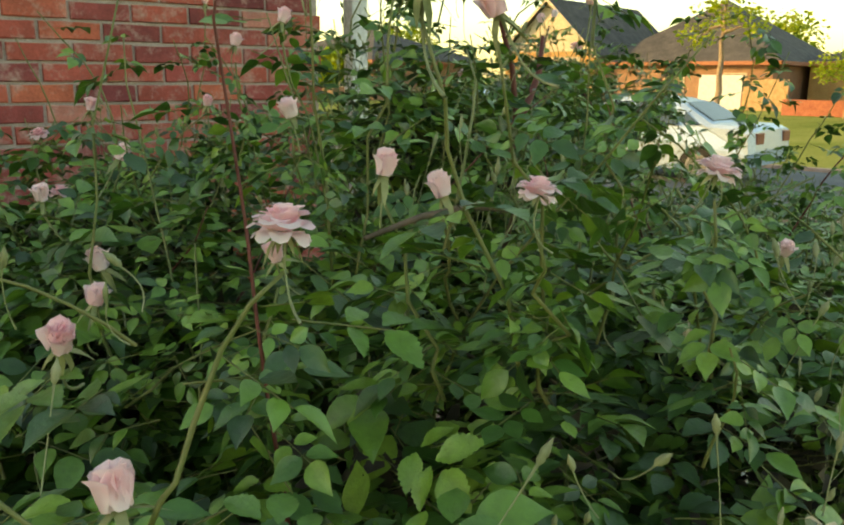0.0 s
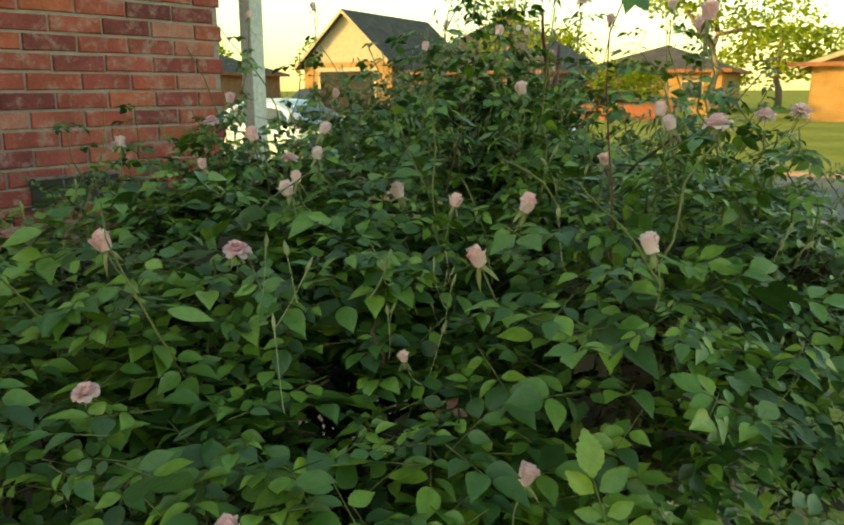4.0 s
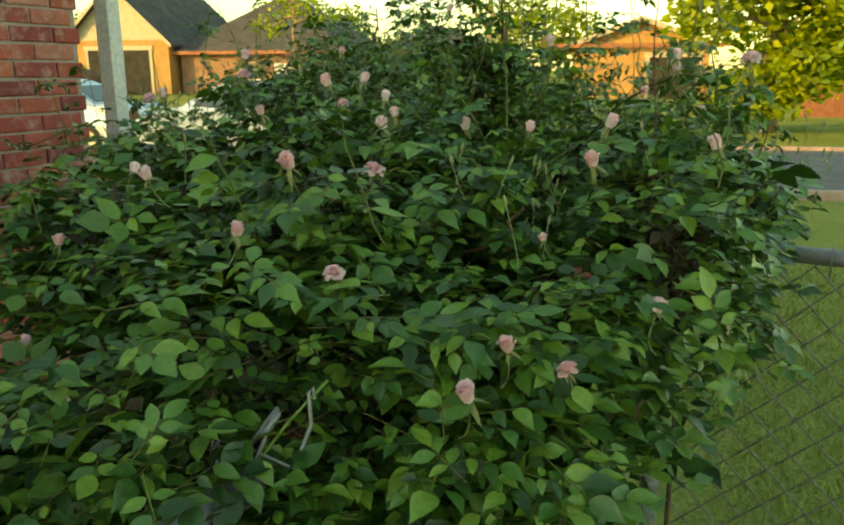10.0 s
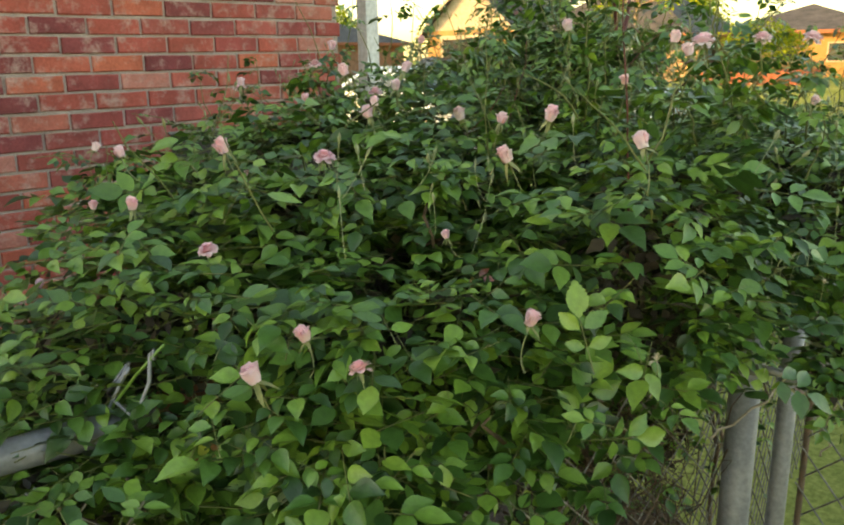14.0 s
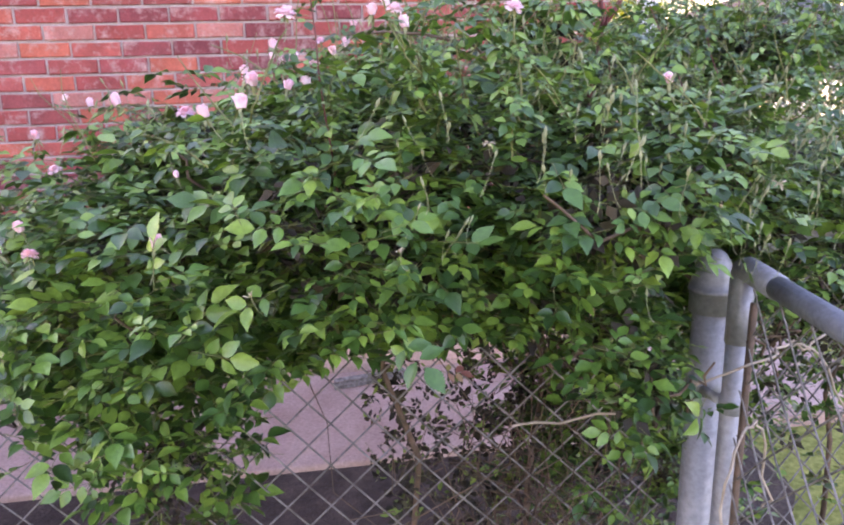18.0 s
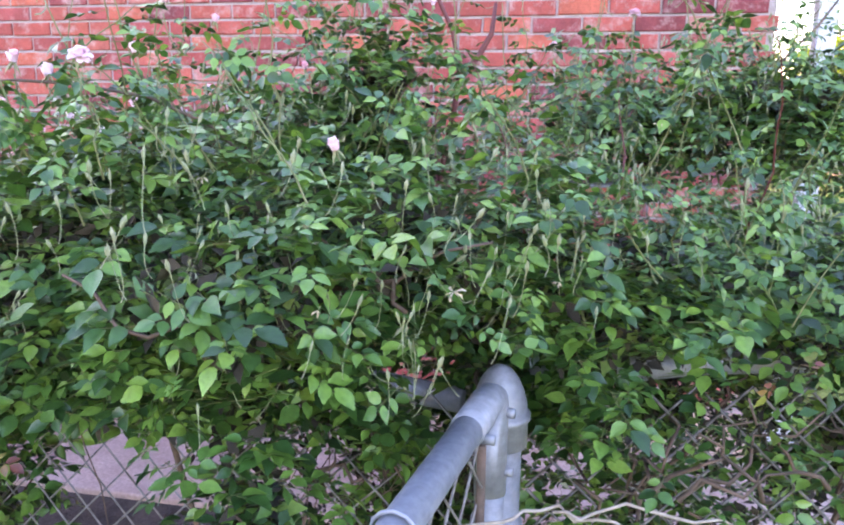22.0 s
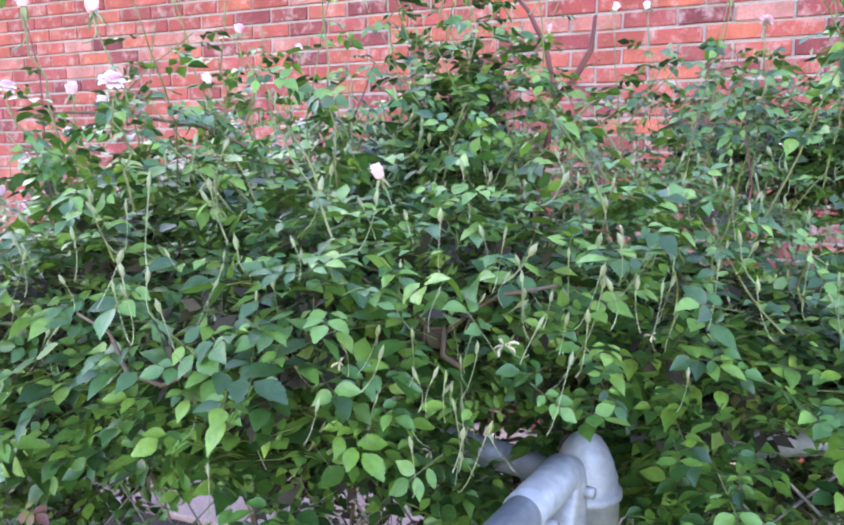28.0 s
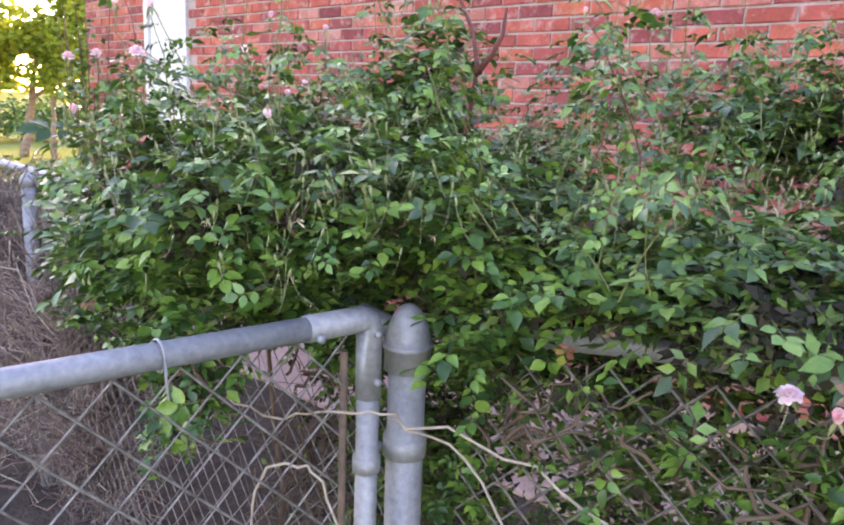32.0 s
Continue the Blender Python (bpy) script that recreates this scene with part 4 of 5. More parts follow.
def sepal_mesh(name, droop, seed):
    rng = np.random.default_rng(seed)
    t = np.array([(0, -0.12, 0), (0, 0.12, 0), (0.5, -0.10, 0.03), (0.5, 0.10, 0.03), (1.0, 0.0, -0.05)])
    P, R, S = [], [], []
    for k in range(5):
        a, e = 2 * math.pi * k / 5 + rng.normal(0, 0.2), math.radians(droop + rng.normal(0, 14))
        x = np.array([math.cos(a) * math.cos(e), math.sin(a) * math.cos(e), math.sin(e)])
        y = np.array([-math.sin(a), math.cos(a), 0])
        R.append(np.stack([x, y, np.cross(x, y)], 1))
        P.append(np.array([math.cos(a) * 0.1, math.sin(a) * 0.1, 0.0]))
        S.append(rng.uniform(0.95, 1.5))
    me = leaf_mesh(name, np.array(P), np.array(R), np.array(S), M_BUD, t, [(0, 1, 3, 2), (2, 3, 4)])
    return me


def star_data(lift, seed):
    rng = np.random.default_rng(seed)
    P, R, S = [], [], []
    for k in range(6):
        a, e = 2 * math.pi * k / 6 + rng.normal(0, 0.25), math.radians(lift + rng.normal(0, 25))
        x = np.array([math.cos(a) * math.cos(e), math.sin(a) * math.cos(e), math.sin(e)])
        y = np.array([-math.sin(a), math.cos(a), 0])
        R.append(np.stack([x, y, np.cross(x, y)], 1))
        P.append(x * 0.08)
        S.append(rng.uniform(0.6, 1.1))
    return np.array(P), np.array(R), np.array(S)


def bud_data():
    prof = [(-0.28, 0.07), (-0.1, 0.16), (0.06, 0.22), (0.2, 0.18), (0.32, 0.23), (0.58, 0.22), (0.85, 0.12), (1.2, 0.02)]
    return tube_data([(0, 0, z) for z, r in prof], [r for z, r in prof], 7, False)


def grow_blooms():
    opens = [bloom_mesh("rose_bloom", o, 3 + i) for i, o in enumerate((0.8, 0.66, 0.55, 0.42))]
    halfs = [bloom_mesh("rose_bloom", o, 13 + i) for i, o in enumerate((0.26, 0.18, 0.1))]
    seps = [sepal_mesh("calyx", d, i) for i, d in enumerate((-55, -30, -70))]
    rng = random.Random(21)
    def stalk(name, seed, length, curve):
        r = random.Random(seed)
        ang, side = r.uniform(0, 6.28), curve * r.uniform(0.5, 1.5)
        pts = []
        for k in range(7):
            t = k / 6
            off = side * t ** 2.4 + 0.12 * math.sin(4.0 * t + seed)
            pts.append((math.cos(ang) * off, math.sin(ang) * off, -0.05 - length * (t - 0.22 * t ** 3)))
        vs, fs = tube_data(pts, [0.09, 0.05, 0.042, 0.042, 0.046, 0.052, 0.06], 5, False)
        return mesh_from(name, vs, fs, M_PEDICEL, True)

    stalks = [stalk("stalk", k, 3.4, 1.0) for k in range(5)]
    for x, y, z, s, kind in BLOOMS:
        s *= 0.86 if kind == 0 else 0.94
        me = opens[rng.randrange(4)] if kind == 0 else halfs[rng.randrange(3)]
        ob = obj("rose_bloom", me, None, "pale pink rose, wide open" if kind == 0 else "")
        ob.matrix_world = Matrix.Translation((x, y, z - s * 0.4)) @ pose(0, 0, 0, rng.uniform(-24, 24), rng.uniform(-24, 24), rng.uniform(0, 360)) @ Matrix.Scale(s, 4)
        in_rose(ob)
        obj("calyx", seps[rng.randrange(3)], ob)
        obj("stalk", stalks[rng.randrange(5)], ob)
    # faded flowers: cream stars of sepals on their stalks
    stars = [leaf_mesh("spent_bloom", *star, M_HUSK, PETAL * np.array([1.0, 0.34, 1.0]), PETAL_F) for star in (star_data(-8, 4), star_data(-35, 5), star_data(20, 6))]
    r3 = np.random.default_rng(91)
    faded = [q for q in sample_shell(900, 1.04, 1.13, r3) if q[2] > 1.15 and q[0] > -0.75 and field_normal(np.array([q]))[0][1] < 0.1]
    for q in FADED + faded[:14]:
        s = rng.uniform(0.007, 0.0115)
        ob = obj("spent_bloom", stars[rng.randrange(3)], None, "faded cream rose star")
        ob.matrix_world = Matrix.Translation(Vector(q)) @ pose(0, 0, 0, rng.uniform(-5, 50), rng.uniform(-30, 30), rng.uniform(-40, 40)) @ Matrix.Scale(s, 4)
        in_rose(ob)
        obj("stalk", stalks[rng.randrange(5)], ob)
    # buds on upright stalks, in sprays
    bv, bf = bud_data()
    buds = [mesh_from("bud", [(a * k, b * k, c) for a, b, c in bv], bf, M_BUD, True) for k in (0.8, 1.0, 1.2)]
    pedicels = [stalk("stalk", 40 + k, 3.8 + 1.0 * k, 1.1) for k in range(6)]
    r2 = np.random.default_rng(77)
    roots = [q for q in sample_shell(2600, 1.0, 1.10, r2) if q[2] > (1.33 if q[0] > -0.1 and q[1] < -2.1 else 1.2 if q[0] > -0.6 else 1.3) and q[0] > -0.95 and clear_of_blooms(np.array([q]))[0]]
    roots = [q for k, q in enumerate(roots[:470]) if q[0] > -0.42 or k % 7 == 0] + [np.array((rng.uniform(-0.05, 0.15), rng.uniform(-2.44, -2.32), rng.uniform(1.32, 1.38))) for k in range(8)]
    roots += [np.array((rng.uniform(-0.62, -0.22), rng.uniform(-2.49, -2.36), rng.uniform(1.33, 1.42))) for k in range(11)]
    n = 0
    V, F = [], []
    for q in roots:
        out = field_normal(np.array([q]))[0]
        for k in range(rng.randrange(2, 6)):
            top = Vector(q) + Vector((rng.gauss(0, 0.032), rng.gauss(0, 0.032), rng.uniform(-0.015, 0.075)))
            s = rng.uniform(0.0062, 0.0102)
            m = Matrix.Translation(top) @ Vector((out[0] * 0.3 + rng.gauss(0, 0.28), out[1] * 0.3 + rng.gauss(0, 0.28), 0.95)).to_track_quat('Z', 'Y').to_matrix().to_4x4() @ Matrix.Rotation(rng.uniform(0, 6.28), 4, 'Z') @ Matrix.Scale(s, 4)
            bud, ped = buds[rng.randrange(3)], pedicels[rng.randrange(6)]
            if n < 220:
                ob = obj("bud", bud)
                ob.matrix_world = m
                in_rose(ob)
                obj("stalk", ped, ob)
                n += 1
            else:
                for me in (bud, ped):
                    o = len(V)
                    V += [tuple(m @ v.co) for v in me.vertices]
                    F += [tuple(o + i for i in f.vertices) for f in me.polygons]
    rest = in_rose(obj("bud_sprays", mesh_from("bud_sprays", V, F, M_PEDICEL, True), None, "further pale buds on thin stalks"))
    rest["kind"] = "stuff"


def grow_canes():
    rng = random.Random(8)
    lines = []
    for k in range(150):
        b = rng.choice(BLOBS)
        a = Vector((b[0] + rng.uniform(-0.6, 0.6) * b[3], b[1] + rng.uniform(-0.6, 0.6) * b[4], b[2] - 0.5 * b[5]))
        d = Vector((rng.uniform(-1, 1) * b[3], rng.uniform(-1, 1) * b[4], rng.uniform(0.2, 1.0) * b[5]))
        lines.append((wobble(a, a + d * 0.85, 6, 0.025, rng), [0.0035, 0.0033, 0.003, 0.0026, 0.0022, 0.002, 0.0015]))
    tw = in_rose(tubes("twig_tangle", lines, M_CANE, sides=5))
    tw["kind"] = "stuff"
    for k, (a, b) in enumerate((((-0.35, -2.05, 0.0), (-0.55, -2.0, 1.3)), ((-0.3, -2.08, 0.0), (-0.1, -1.9, 1.4)), ((0.5, -2.05, 0.0), (0.6, -2.0, 1.2)), ((1.0, -2.0, 0), (0.95, -1.8, 1.2)))):
        in_rose(tube("cane", wobble(a, b, 8, 0.03, rng), [0.008 - 0.0005 * i for i in range(9)], M_CANE, sides=8))
    # tall reddish shoot with its fork
    in_rose(tube("cane", [(-0.09, -1.95, 1.25), (-0.085, -1.95, 1.42), (-0.065, -1.95, 1.52), (-0.058, -1.95, 1.58), (-0.07, -1.95, 1.64), (-0.095, -1.95, 1.69), (-0.13, -1.96, 1.73)], [0.005, 0.0048, 0.0045, 0.004, 0.0036, 0.003, 0.002], M_CANE_RED, None, "reddish upright cane"))
    in_rose(tube("cane", [(-0.06, -1.95, 1.565), (-0.03, -1.95, 1.60), (-0.01, -1.95, 1.635), (-0.005, -1.95, 1.68)], [0.0055, 0.005, 0.004, 0.0025], M_CANE_RED))
    in_rose(tube("cane", [Vector(v) for v in ((-0.30, -2.10, 1.40), (-0.38, -2.18, 1.50), (-0.44, -2.23, 1.535), (-0.52, -2.255, 1.55), (-0.58, -2.27, 1.553), (-0.63, -2.28, 1.55))], [0.0022, 0.0022, 0.002, 0.002, 0.0018, 0.0012], M_CANE, None, "bare dark cane"))
    in_rose(tube("cane", wobble((0.5, -1.5, 1.45), (0.75, -1.45, 1.75), 5, 0.01, rng), [0.005, 0.005, 0.004, 0.003, 0.003, 0.002], M_CANE))


grow_leaves()
grow_shoots()
grow_blooms()
grow_canes()


# ---- dry vines on the fence ----
def dry_vines(name, x0, x1, n, seed, mat, label, deep=0.10, thick=0.0024, curl=0.24, rise=0.22):
    rng = random.Random(seed)
    lines = []
    for k in range(n):
        x = rng.uniform(x0, x1)
        yy = -2.2 + fence_y(x)
        h = (1.10 if x < -2.0 else 0.84) * math.sqrt(rng.uniform(0.0, 1.0))
        a = (x, yy + rng.uniform(-deep, deep), h)
        b = (min(x + rng.gauss(0, curl), x1 + rng.uniform(-0.06, 0.06)), yy + rng.uniform(-deep, deep), min(1.12, max(0.0, h + rng.gauss(0.0, rise))))
        lines.append((wobble(a, b, 8, 0.075, rng, rng.gauss(0, 0.07)), rng.uniform(0.0008, thick)))
    v = tubes(name, lines, mat, sides=4)
    return tagged(v, label, "dry vine", kind="stuff")


dry_vines("dry_vines", -5.2, -1.36, 2150, 5, M_DRYDARK, "dense tangle of dead brown vines on the chain-link fence", 0.14, 0.0024, 0.42)
dry_vines("dry_vines", -5.0, -1.40, 620, 9, M_DRY, "paler dry stems hanging on the chain-link fence", 0.16, 0.0022, 0.45)
dry_vines("dry_vines", -2.6, -1.40, 880, 15, M_DRYDARK, "matted dead brown vines on the fence beside the rose", 0.10, 0.0022, 0.3)
dry_vines("dry_vines", -0.42, -0.10, 130, 6, M_CANE, "thin dry twigs under the rose beside the gate post", 0.06, 0.0014, 0.12, 0.3)
rng = random.Random(3)
for pts in ([(-0.40, -2.28, 0.98), (-0.2, -2.32, 0.99), (-0.05, -2.38, 1.06), (0.03, -2.36, 1.08), (0.12, -2.33, 1.05), (0.22, -2.3, 0.95), (0.3, -2.3, 0.8)],
            [(-0.14, -2.45, 0.8), (-0.13, -2.44, 0.97), (-0.08, -2.42, 1.0), (-0.02, -2.4, 0.96), (0.0, -2.38, 0.8)],
            [(0.05, -2.36, 1.07), (0.2, -2.33, 1.06), (0.36, -2.32, 1.0), (0.5, -2.3, 0.85)]):
    for _ in range(2):
        pts = [pts[0]] + [tuple(Vector(p).lerp(Vector(q), f) + Vector((rng.gauss(0, 0.004), rng.gauss(0, 0.004), rng.gauss(0, 0.004)))) for p, q in zip(pts, pts[1:]) for f in (0.25, 0.75)] + [pts[-1]]
    v = tube("dry_vine", pts, 0.0021, M_DRY, sides=6)
    tagged(v, "pale dry vine stem curling round the gate post", "dry vine")

# ---- loose wire ends on the fence ----
def view_line(pts, base, unit, right, up):
    return [Vector(base) + right * (x * unit) + up * (-y * unit) for x, y in pts]


WR, WU = Vector((0.18, -0.984, 0.0)), Vector((0.25, 0.046, 0.966))
for mat, r, nm, lab, pts in ((M_GALV, 0.0022, "wire_end", "twisted grey fence wire sticking out above the rail", [(-155, 160), (-112, 150), (-100, 70), (-112, 62), (-118, 90), (-100, 60), (-45, 65), (5, 0), (0, 22), (-45, 72), (-25, 85), (35, 110), (65, 30), (60, -25), (68, -35), (72, -15)]),
                             (M_GALV, 0.0022, "wire_end", "twisted grey fence wire sticking out above the rail", [(-50, 160), (-42, 110), (-20, 60), (2, 5), (8, 10), (-12, 45)]),
                             (M_LEAF_NEW, 0.0018, "green_string", "bright green string caught on the fence wire", [(-55, 165), (-25, 90), (25, 25), (95, -50)])):
    w = tube(nm, view_line(pts, (-1.11, -1.86, 1.25), 0.00053, WR, WU), r, mat, sides=6)
    tagged(w, lab, "wire" if nm == "wire_end" else "string")

# ---- across the street ----
def gable_house(name, x, y, w, depth, eave, ridge, wall_mat, label, along="y", face=M_TRIM, door=None):
    """A house whose gable faces the street (towards -x)."""
    h = empty(name, (x, y, 0), label=label, category="house")
    part("wall", boxed((0, -w / 2, -0.3), (depth, w / 2, eave)), wall_mat, h)
    pl = lambda a, b, z: (b, a, z)
    part("gable", prism(bmesh.new(), [(-w / 2, eave), (w / 2, eave), (0, ridge)], 0.02, depth - 0.02, pl), face, h, "cream gable end")
    t, o = 0.18, 0.5
    s = (ridge - eave) / (w / 2)
    for sg in (-1, 1):
        part("roof", prism(bmesh.new(), [(0, ridge + t), (sg * (w / 2 + o), eave - o * s + t), (sg * (w / 2 + o), eave - o * s), (0, ridge)], -0.5, depth + 0.5, pl), M_ROOF, h)
        part("rake_board", prism(bmesh.new(), [(0, ridge + t * 0.9), (sg * (w / 2 + o), eave - o * s + t * 0.9), (sg * (w / 2 + o), eave - o * s - 0.08), (0, ridge - 0.08)], -0.56, -0.51, pl), M_TRIM, h)
    if door:
        lo, hi, top = door
        part("garage_opening", boxed((-0.02, lo, -0.3), (0.03, hi, top)), M_DARK, h, "open dark garage door")
        part("door_header", boxed((-0.08, lo - 0.2, top), (0.0, hi + 0.2, top + 0.28), 0.01), M_TRIM, h)
        for yy in (lo, hi):
            part("door_jamb", boxed((-0.07, yy - 0.1, -0.3), (0.0, yy + 0.1, top)), M_TRIM, h)
    return h


def hip_house(name, x, y, lx, ly, eave, ridge, wall_mat, label):
    h = empty(name, (x, y, 0), label=label, category="house")
    part("wall", boxed((0, -ly / 2, -0.3), (lx, ly / 2, eave)), wall_mat, h)
    bm = bmesh.new()
    o = 0.6
    c = [bm.verts.new(v) for v in ((-o, -ly / 2 - o, eave), (lx + o, -ly / 2 - o, eave), (lx + o, ly / 2 + o, eave), (-o, ly / 2 + o, eave))]
    k = min(lx, ly) / 2
    r = [bm.verts.new((lx / 2, -ly / 2 + k, ridge)), bm.verts.new((lx / 2, ly / 2 - k, ridge))]
    for f in ((c[0], c[1], r[0]), (c[1], c[2], r[1], r[0]), (c[2], c[3], r[1]), (c[3], c[0], r[0], r[1]), (c[3], c[2], c[1], c[0])):
        bm.faces.new(f)
    part("roof", bm, M_ROOF, h, "dark shingle hip roof")
    part("fascia", boxed((-o - 0.03, -ly / 2 - o - 0.03, eave - 0.2), (lx + o + 0.03, ly / 2 + o + 0.03, eave + 0.02)), M_FASCIA, h)
    for yy in (-ly * 0.3, ly * 0.05):
        wdw = part("window", boxed((-0.05, yy - 0.7, 0.9), (0.04, yy + 0.7, 2.1)), M_TRIM, h)
        part("pane", boxed((-0.07, yy - 0.6, 1.0), (-0.04, yy + 0.6, 2.0)), M_GLASS, wdw)
    return h


gable_house("gable_house", 46.0, 29.0, 7.4, 12, 3.5, 6.9, M_PEACH, "peach stucco house with a cream gable and an open garage", door=(-2.4, 2.35, 2.85))
hip_house("hip_house", 47.0, 19.5, 12, 11.0, 2.75, 6.9, M_TAN, "low brick house with a broad dark hip roof")
orange = gable_house("orange_house", 42.0, -4.4, 7.0, 12, 2.75, 4.0, M_PEACH, "warm peach house with a low red-trimmed gable", face=M_PEACH, door=(-3.0, -0.4, 2.1))
part("wide_fascia", boxed((-0.6, -4.6, 2.62), (-0.5, 4.6, 2.82)), M_FASCIA, orange)
hip_house("hip_house", 52.0, 9.0, 10, 9, 2.8, 4.6, M_PEACH, "tan house behind the wooden fence")


def board_fence(name, x, y0, y1, h, mat, label, w=0.14):
    f = empty(name, (x, y0, 0), label=label, category="fence")
    n = int((y1 - y0) / (w + 0.006))
    r = random.Random(len(label))
    sh = [mesh_from("board", *box_data((0, 0, -0.2), (0.02, w, h + r.uniform(-0.03, 0.03))), mat) for _ in range(4)]
    for i in range(n):
        b = obj("board", sh[r.randrange(4)], f)
        b.location = (r.uniform(-0.004, 0.004), i * (w + 0.006), 0)
    for z in (0.3, h - 0.35):
        part("rail", boxed((0.024, 0, z), (0.06, y1 - y0, z + 0.09)), mat, f)
    return f


def box_data(lo, hi):
    (a, b, c), (d, e, g) = lo, hi
    return [(a, b, c), (d, b, c), (d, e, c), (a, e, c), (a, b, g), (d, b, g), (d, e, g), (a, e, g)], [(0, 3, 2, 1), (4, 5, 6, 7), (0, 1, 5, 4), (1, 2, 6, 5), (2, 3, 7, 6), (3, 0, 4, 7)]


board_fence("wooden_fence", 45.0, 12.4, 14.9, 1.75, M_WOOD, "honey-coloured wooden board fence in evening sun")
board_fence("wooden_fence", 26.0, -14.0, -8.6, 1.75, M_WOOD_RED, "reddish-brown wooden board fence")
g = empty("white_gate", (45.0, 16.25, 0), label="white painted double yard gate beside the wooden fence", category="gate")
for k in (-1, 1):
    part("leaf", boxed((0, k * 0.66 - 0.63, -0.1), (0.05, k * 0.66 + 0.63, 1.95), 0.02), M_WHITE, g)
w = part("brick_wall", boxed((40.0, 5.0, -0.2), (40.25, 11.0, 0.75), 0.02), M_LOWBRICK)
tagged(w, "low red brick garden wall", "wall")


def car(name, at, yaw, paint, label, roof=1.45):
    c = empty(name, at, label=label, category="car")
    c.rotation_euler = (0, 0, radians(yaw))
    L, W = 4.6, 1.74
    prof = [(-2.28, 0.35), (-2.32, 0.6), (-2.28, 0.92), (-2.1, 1.0), (-1.55, 1.02), (-1.0, 1.32), (-0.6, roof - 0.04), (0.0, roof), (0.45, roof - 0.06), (0.8, 1.28), (1.25, 0.98), (1.9, 0.88), (2.25, 0.72), (2.3, 0.5), (2.25, 0.3), (1.8, 0.24), (-1.8, 0.24)]
    bm = bmesh.new()
    rows = []
    for k, (yy, sx, dz) in enumerate(((-W / 2, 0.96, -0.05), (-W / 2 + 0.07, 1.0, -0.0), (-W * 0.3, 1.0, 0.02), (W * 0.3, 1.0, 0.02), (W / 2 - 0.07, 1.0, 0.0), (W / 2, 0.96, -0.05))):
        row = []
        for x, z in prof:
            tuck = max(0.0, z - 0.95) * 0.42 if abs(yy) > W * 0.35 else 0.0
            y2 = yy - math.copysign(tuck, yy)
            row.append(bm.verts.new((x * sx, y2, z + (dz if z > 0.5 else 0))))
        rows.append(row)
    n = len(prof)
    for a, b in zip(rows, rows[1:]):
        for i in range(n):
            bm.faces.new((a[i], a[(i + 1) % n], b[(i + 1) % n], b[i]))
    bm.faces.new(rows[0][::-1])
    bm.faces.new(rows[-1])
    bmesh.ops.recalc_face_normals(bm, faces=bm.faces[:])
    part("body", bm, paint, c, smooth=False)
    for sg in (-1, 1):
        yw = sg * (W / 2 + 0.004)
        for nm, pts in (("side_window", [(-0.98, 1.0), (-0.75, 1.29), (-0.1, 1.38), (-0.1, 1.0)]), ("side_window", [(-0.02, 1.0), (-0.02, 1.38), (0.42, 1.34), (1.0, 1.0)]), ("side_window", [(-1.35, 1.02), (-1.06, 1.22), (-1.04, 1.02)])):
            bm = bmesh.new()
            vs = [bm.verts.new((x, yw - sg * (max(0.0, z - 0.95) * 0.42 + 0.004), z)) for x, z in pts]
            f = bm.faces.new(vs if sg < 0 else vs[::-1])
            ex = bmesh.ops.extrude_face_region(bm, geom=[f])
            bmesh.ops.translate(bm, vec=(0, sg * 0.012, 0), verts=[v for v in ex["geom"] if isinstance(v, bmesh.types.BMVert)])
            part(nm, bm, M_GLASS, c)
        part("door_handle", boxed((-0.25, yw - 0.01, 0.86), (-0.1, yw + 0.025, 0.9), 0.004), paint, c)
        for x in (-1.38, 1.42):
            vs, fs = tube_data([(x, sg * (W / 2 - 0.2), 0.32), (x, sg * (W / 2 + 0.01), 0.32)], 0.32, 24)
            wheel = obj("wheel", mesh_from("wheel", vs, fs, M_TYRE, False), c, "black tyre")
            vs, fs = tube_data([(x, sg * (W / 2 + 0.0), 0.32), (x, sg * (W / 2 + 0.018), 0.32)], 0.2, 20)
            obj("rim", mesh_from("rim", vs, fs, M_RIM, False), wheel)
    for x0, x1, z0, z1, nm in ((-1.5, -0.98, 1.045, 1.335, "rear_window"), (0.82, 1.24, 1.29, 1.0, "windscreen")):
        bm = bmesh.new()
        vs = [bm.verts.new(v) for v in ((x0, -0.6, z0 + 0.02), (x1, -0.52, z1 + 0.02), (x1, 0.52, z1 + 0.02), (x0, 0.6, z0 + 0.02))]
        f = bm.faces.new(vs)
        ex = bmesh.ops.extrude_face_region(bm, geom=[f])
        bmesh.ops.translate(bm, vec=(0, 0, 0.02), verts=[v for v in ex["geom"] if isinstance(v, bmesh.types.BMVert)])
        part(nm, bm, M_GLASS, c)
    for sg in (-1, 1):
        part("tail_light", boxed((-2.33, sg * 0.62 - 0.15, 0.72), (-2.2, sg * 0.62 + 0.15, 0.9), 0.02), M_FASCIA, c, "red tail light")
        part("headlight", boxed((2.12, sg * 0.62 - 0.16, 0.62), (2.29, sg * 0.62 + 0.16, 0.76), 0.02), M_GLASS, c)
    return c


car("car", (12.9, 4.4, -0.11), 90, M_CAR, "silver-blue sedan parked at the kerb of the street")
car("car", (12.9, 9.1, -0.11), 90, M_CAR, "pale silver sedan parked ahead of another car", 1.5)
car("car", (41.5, 29.0, 0.0), 180, M_CARDARK, "dark car parked before the open garage", 1.65)


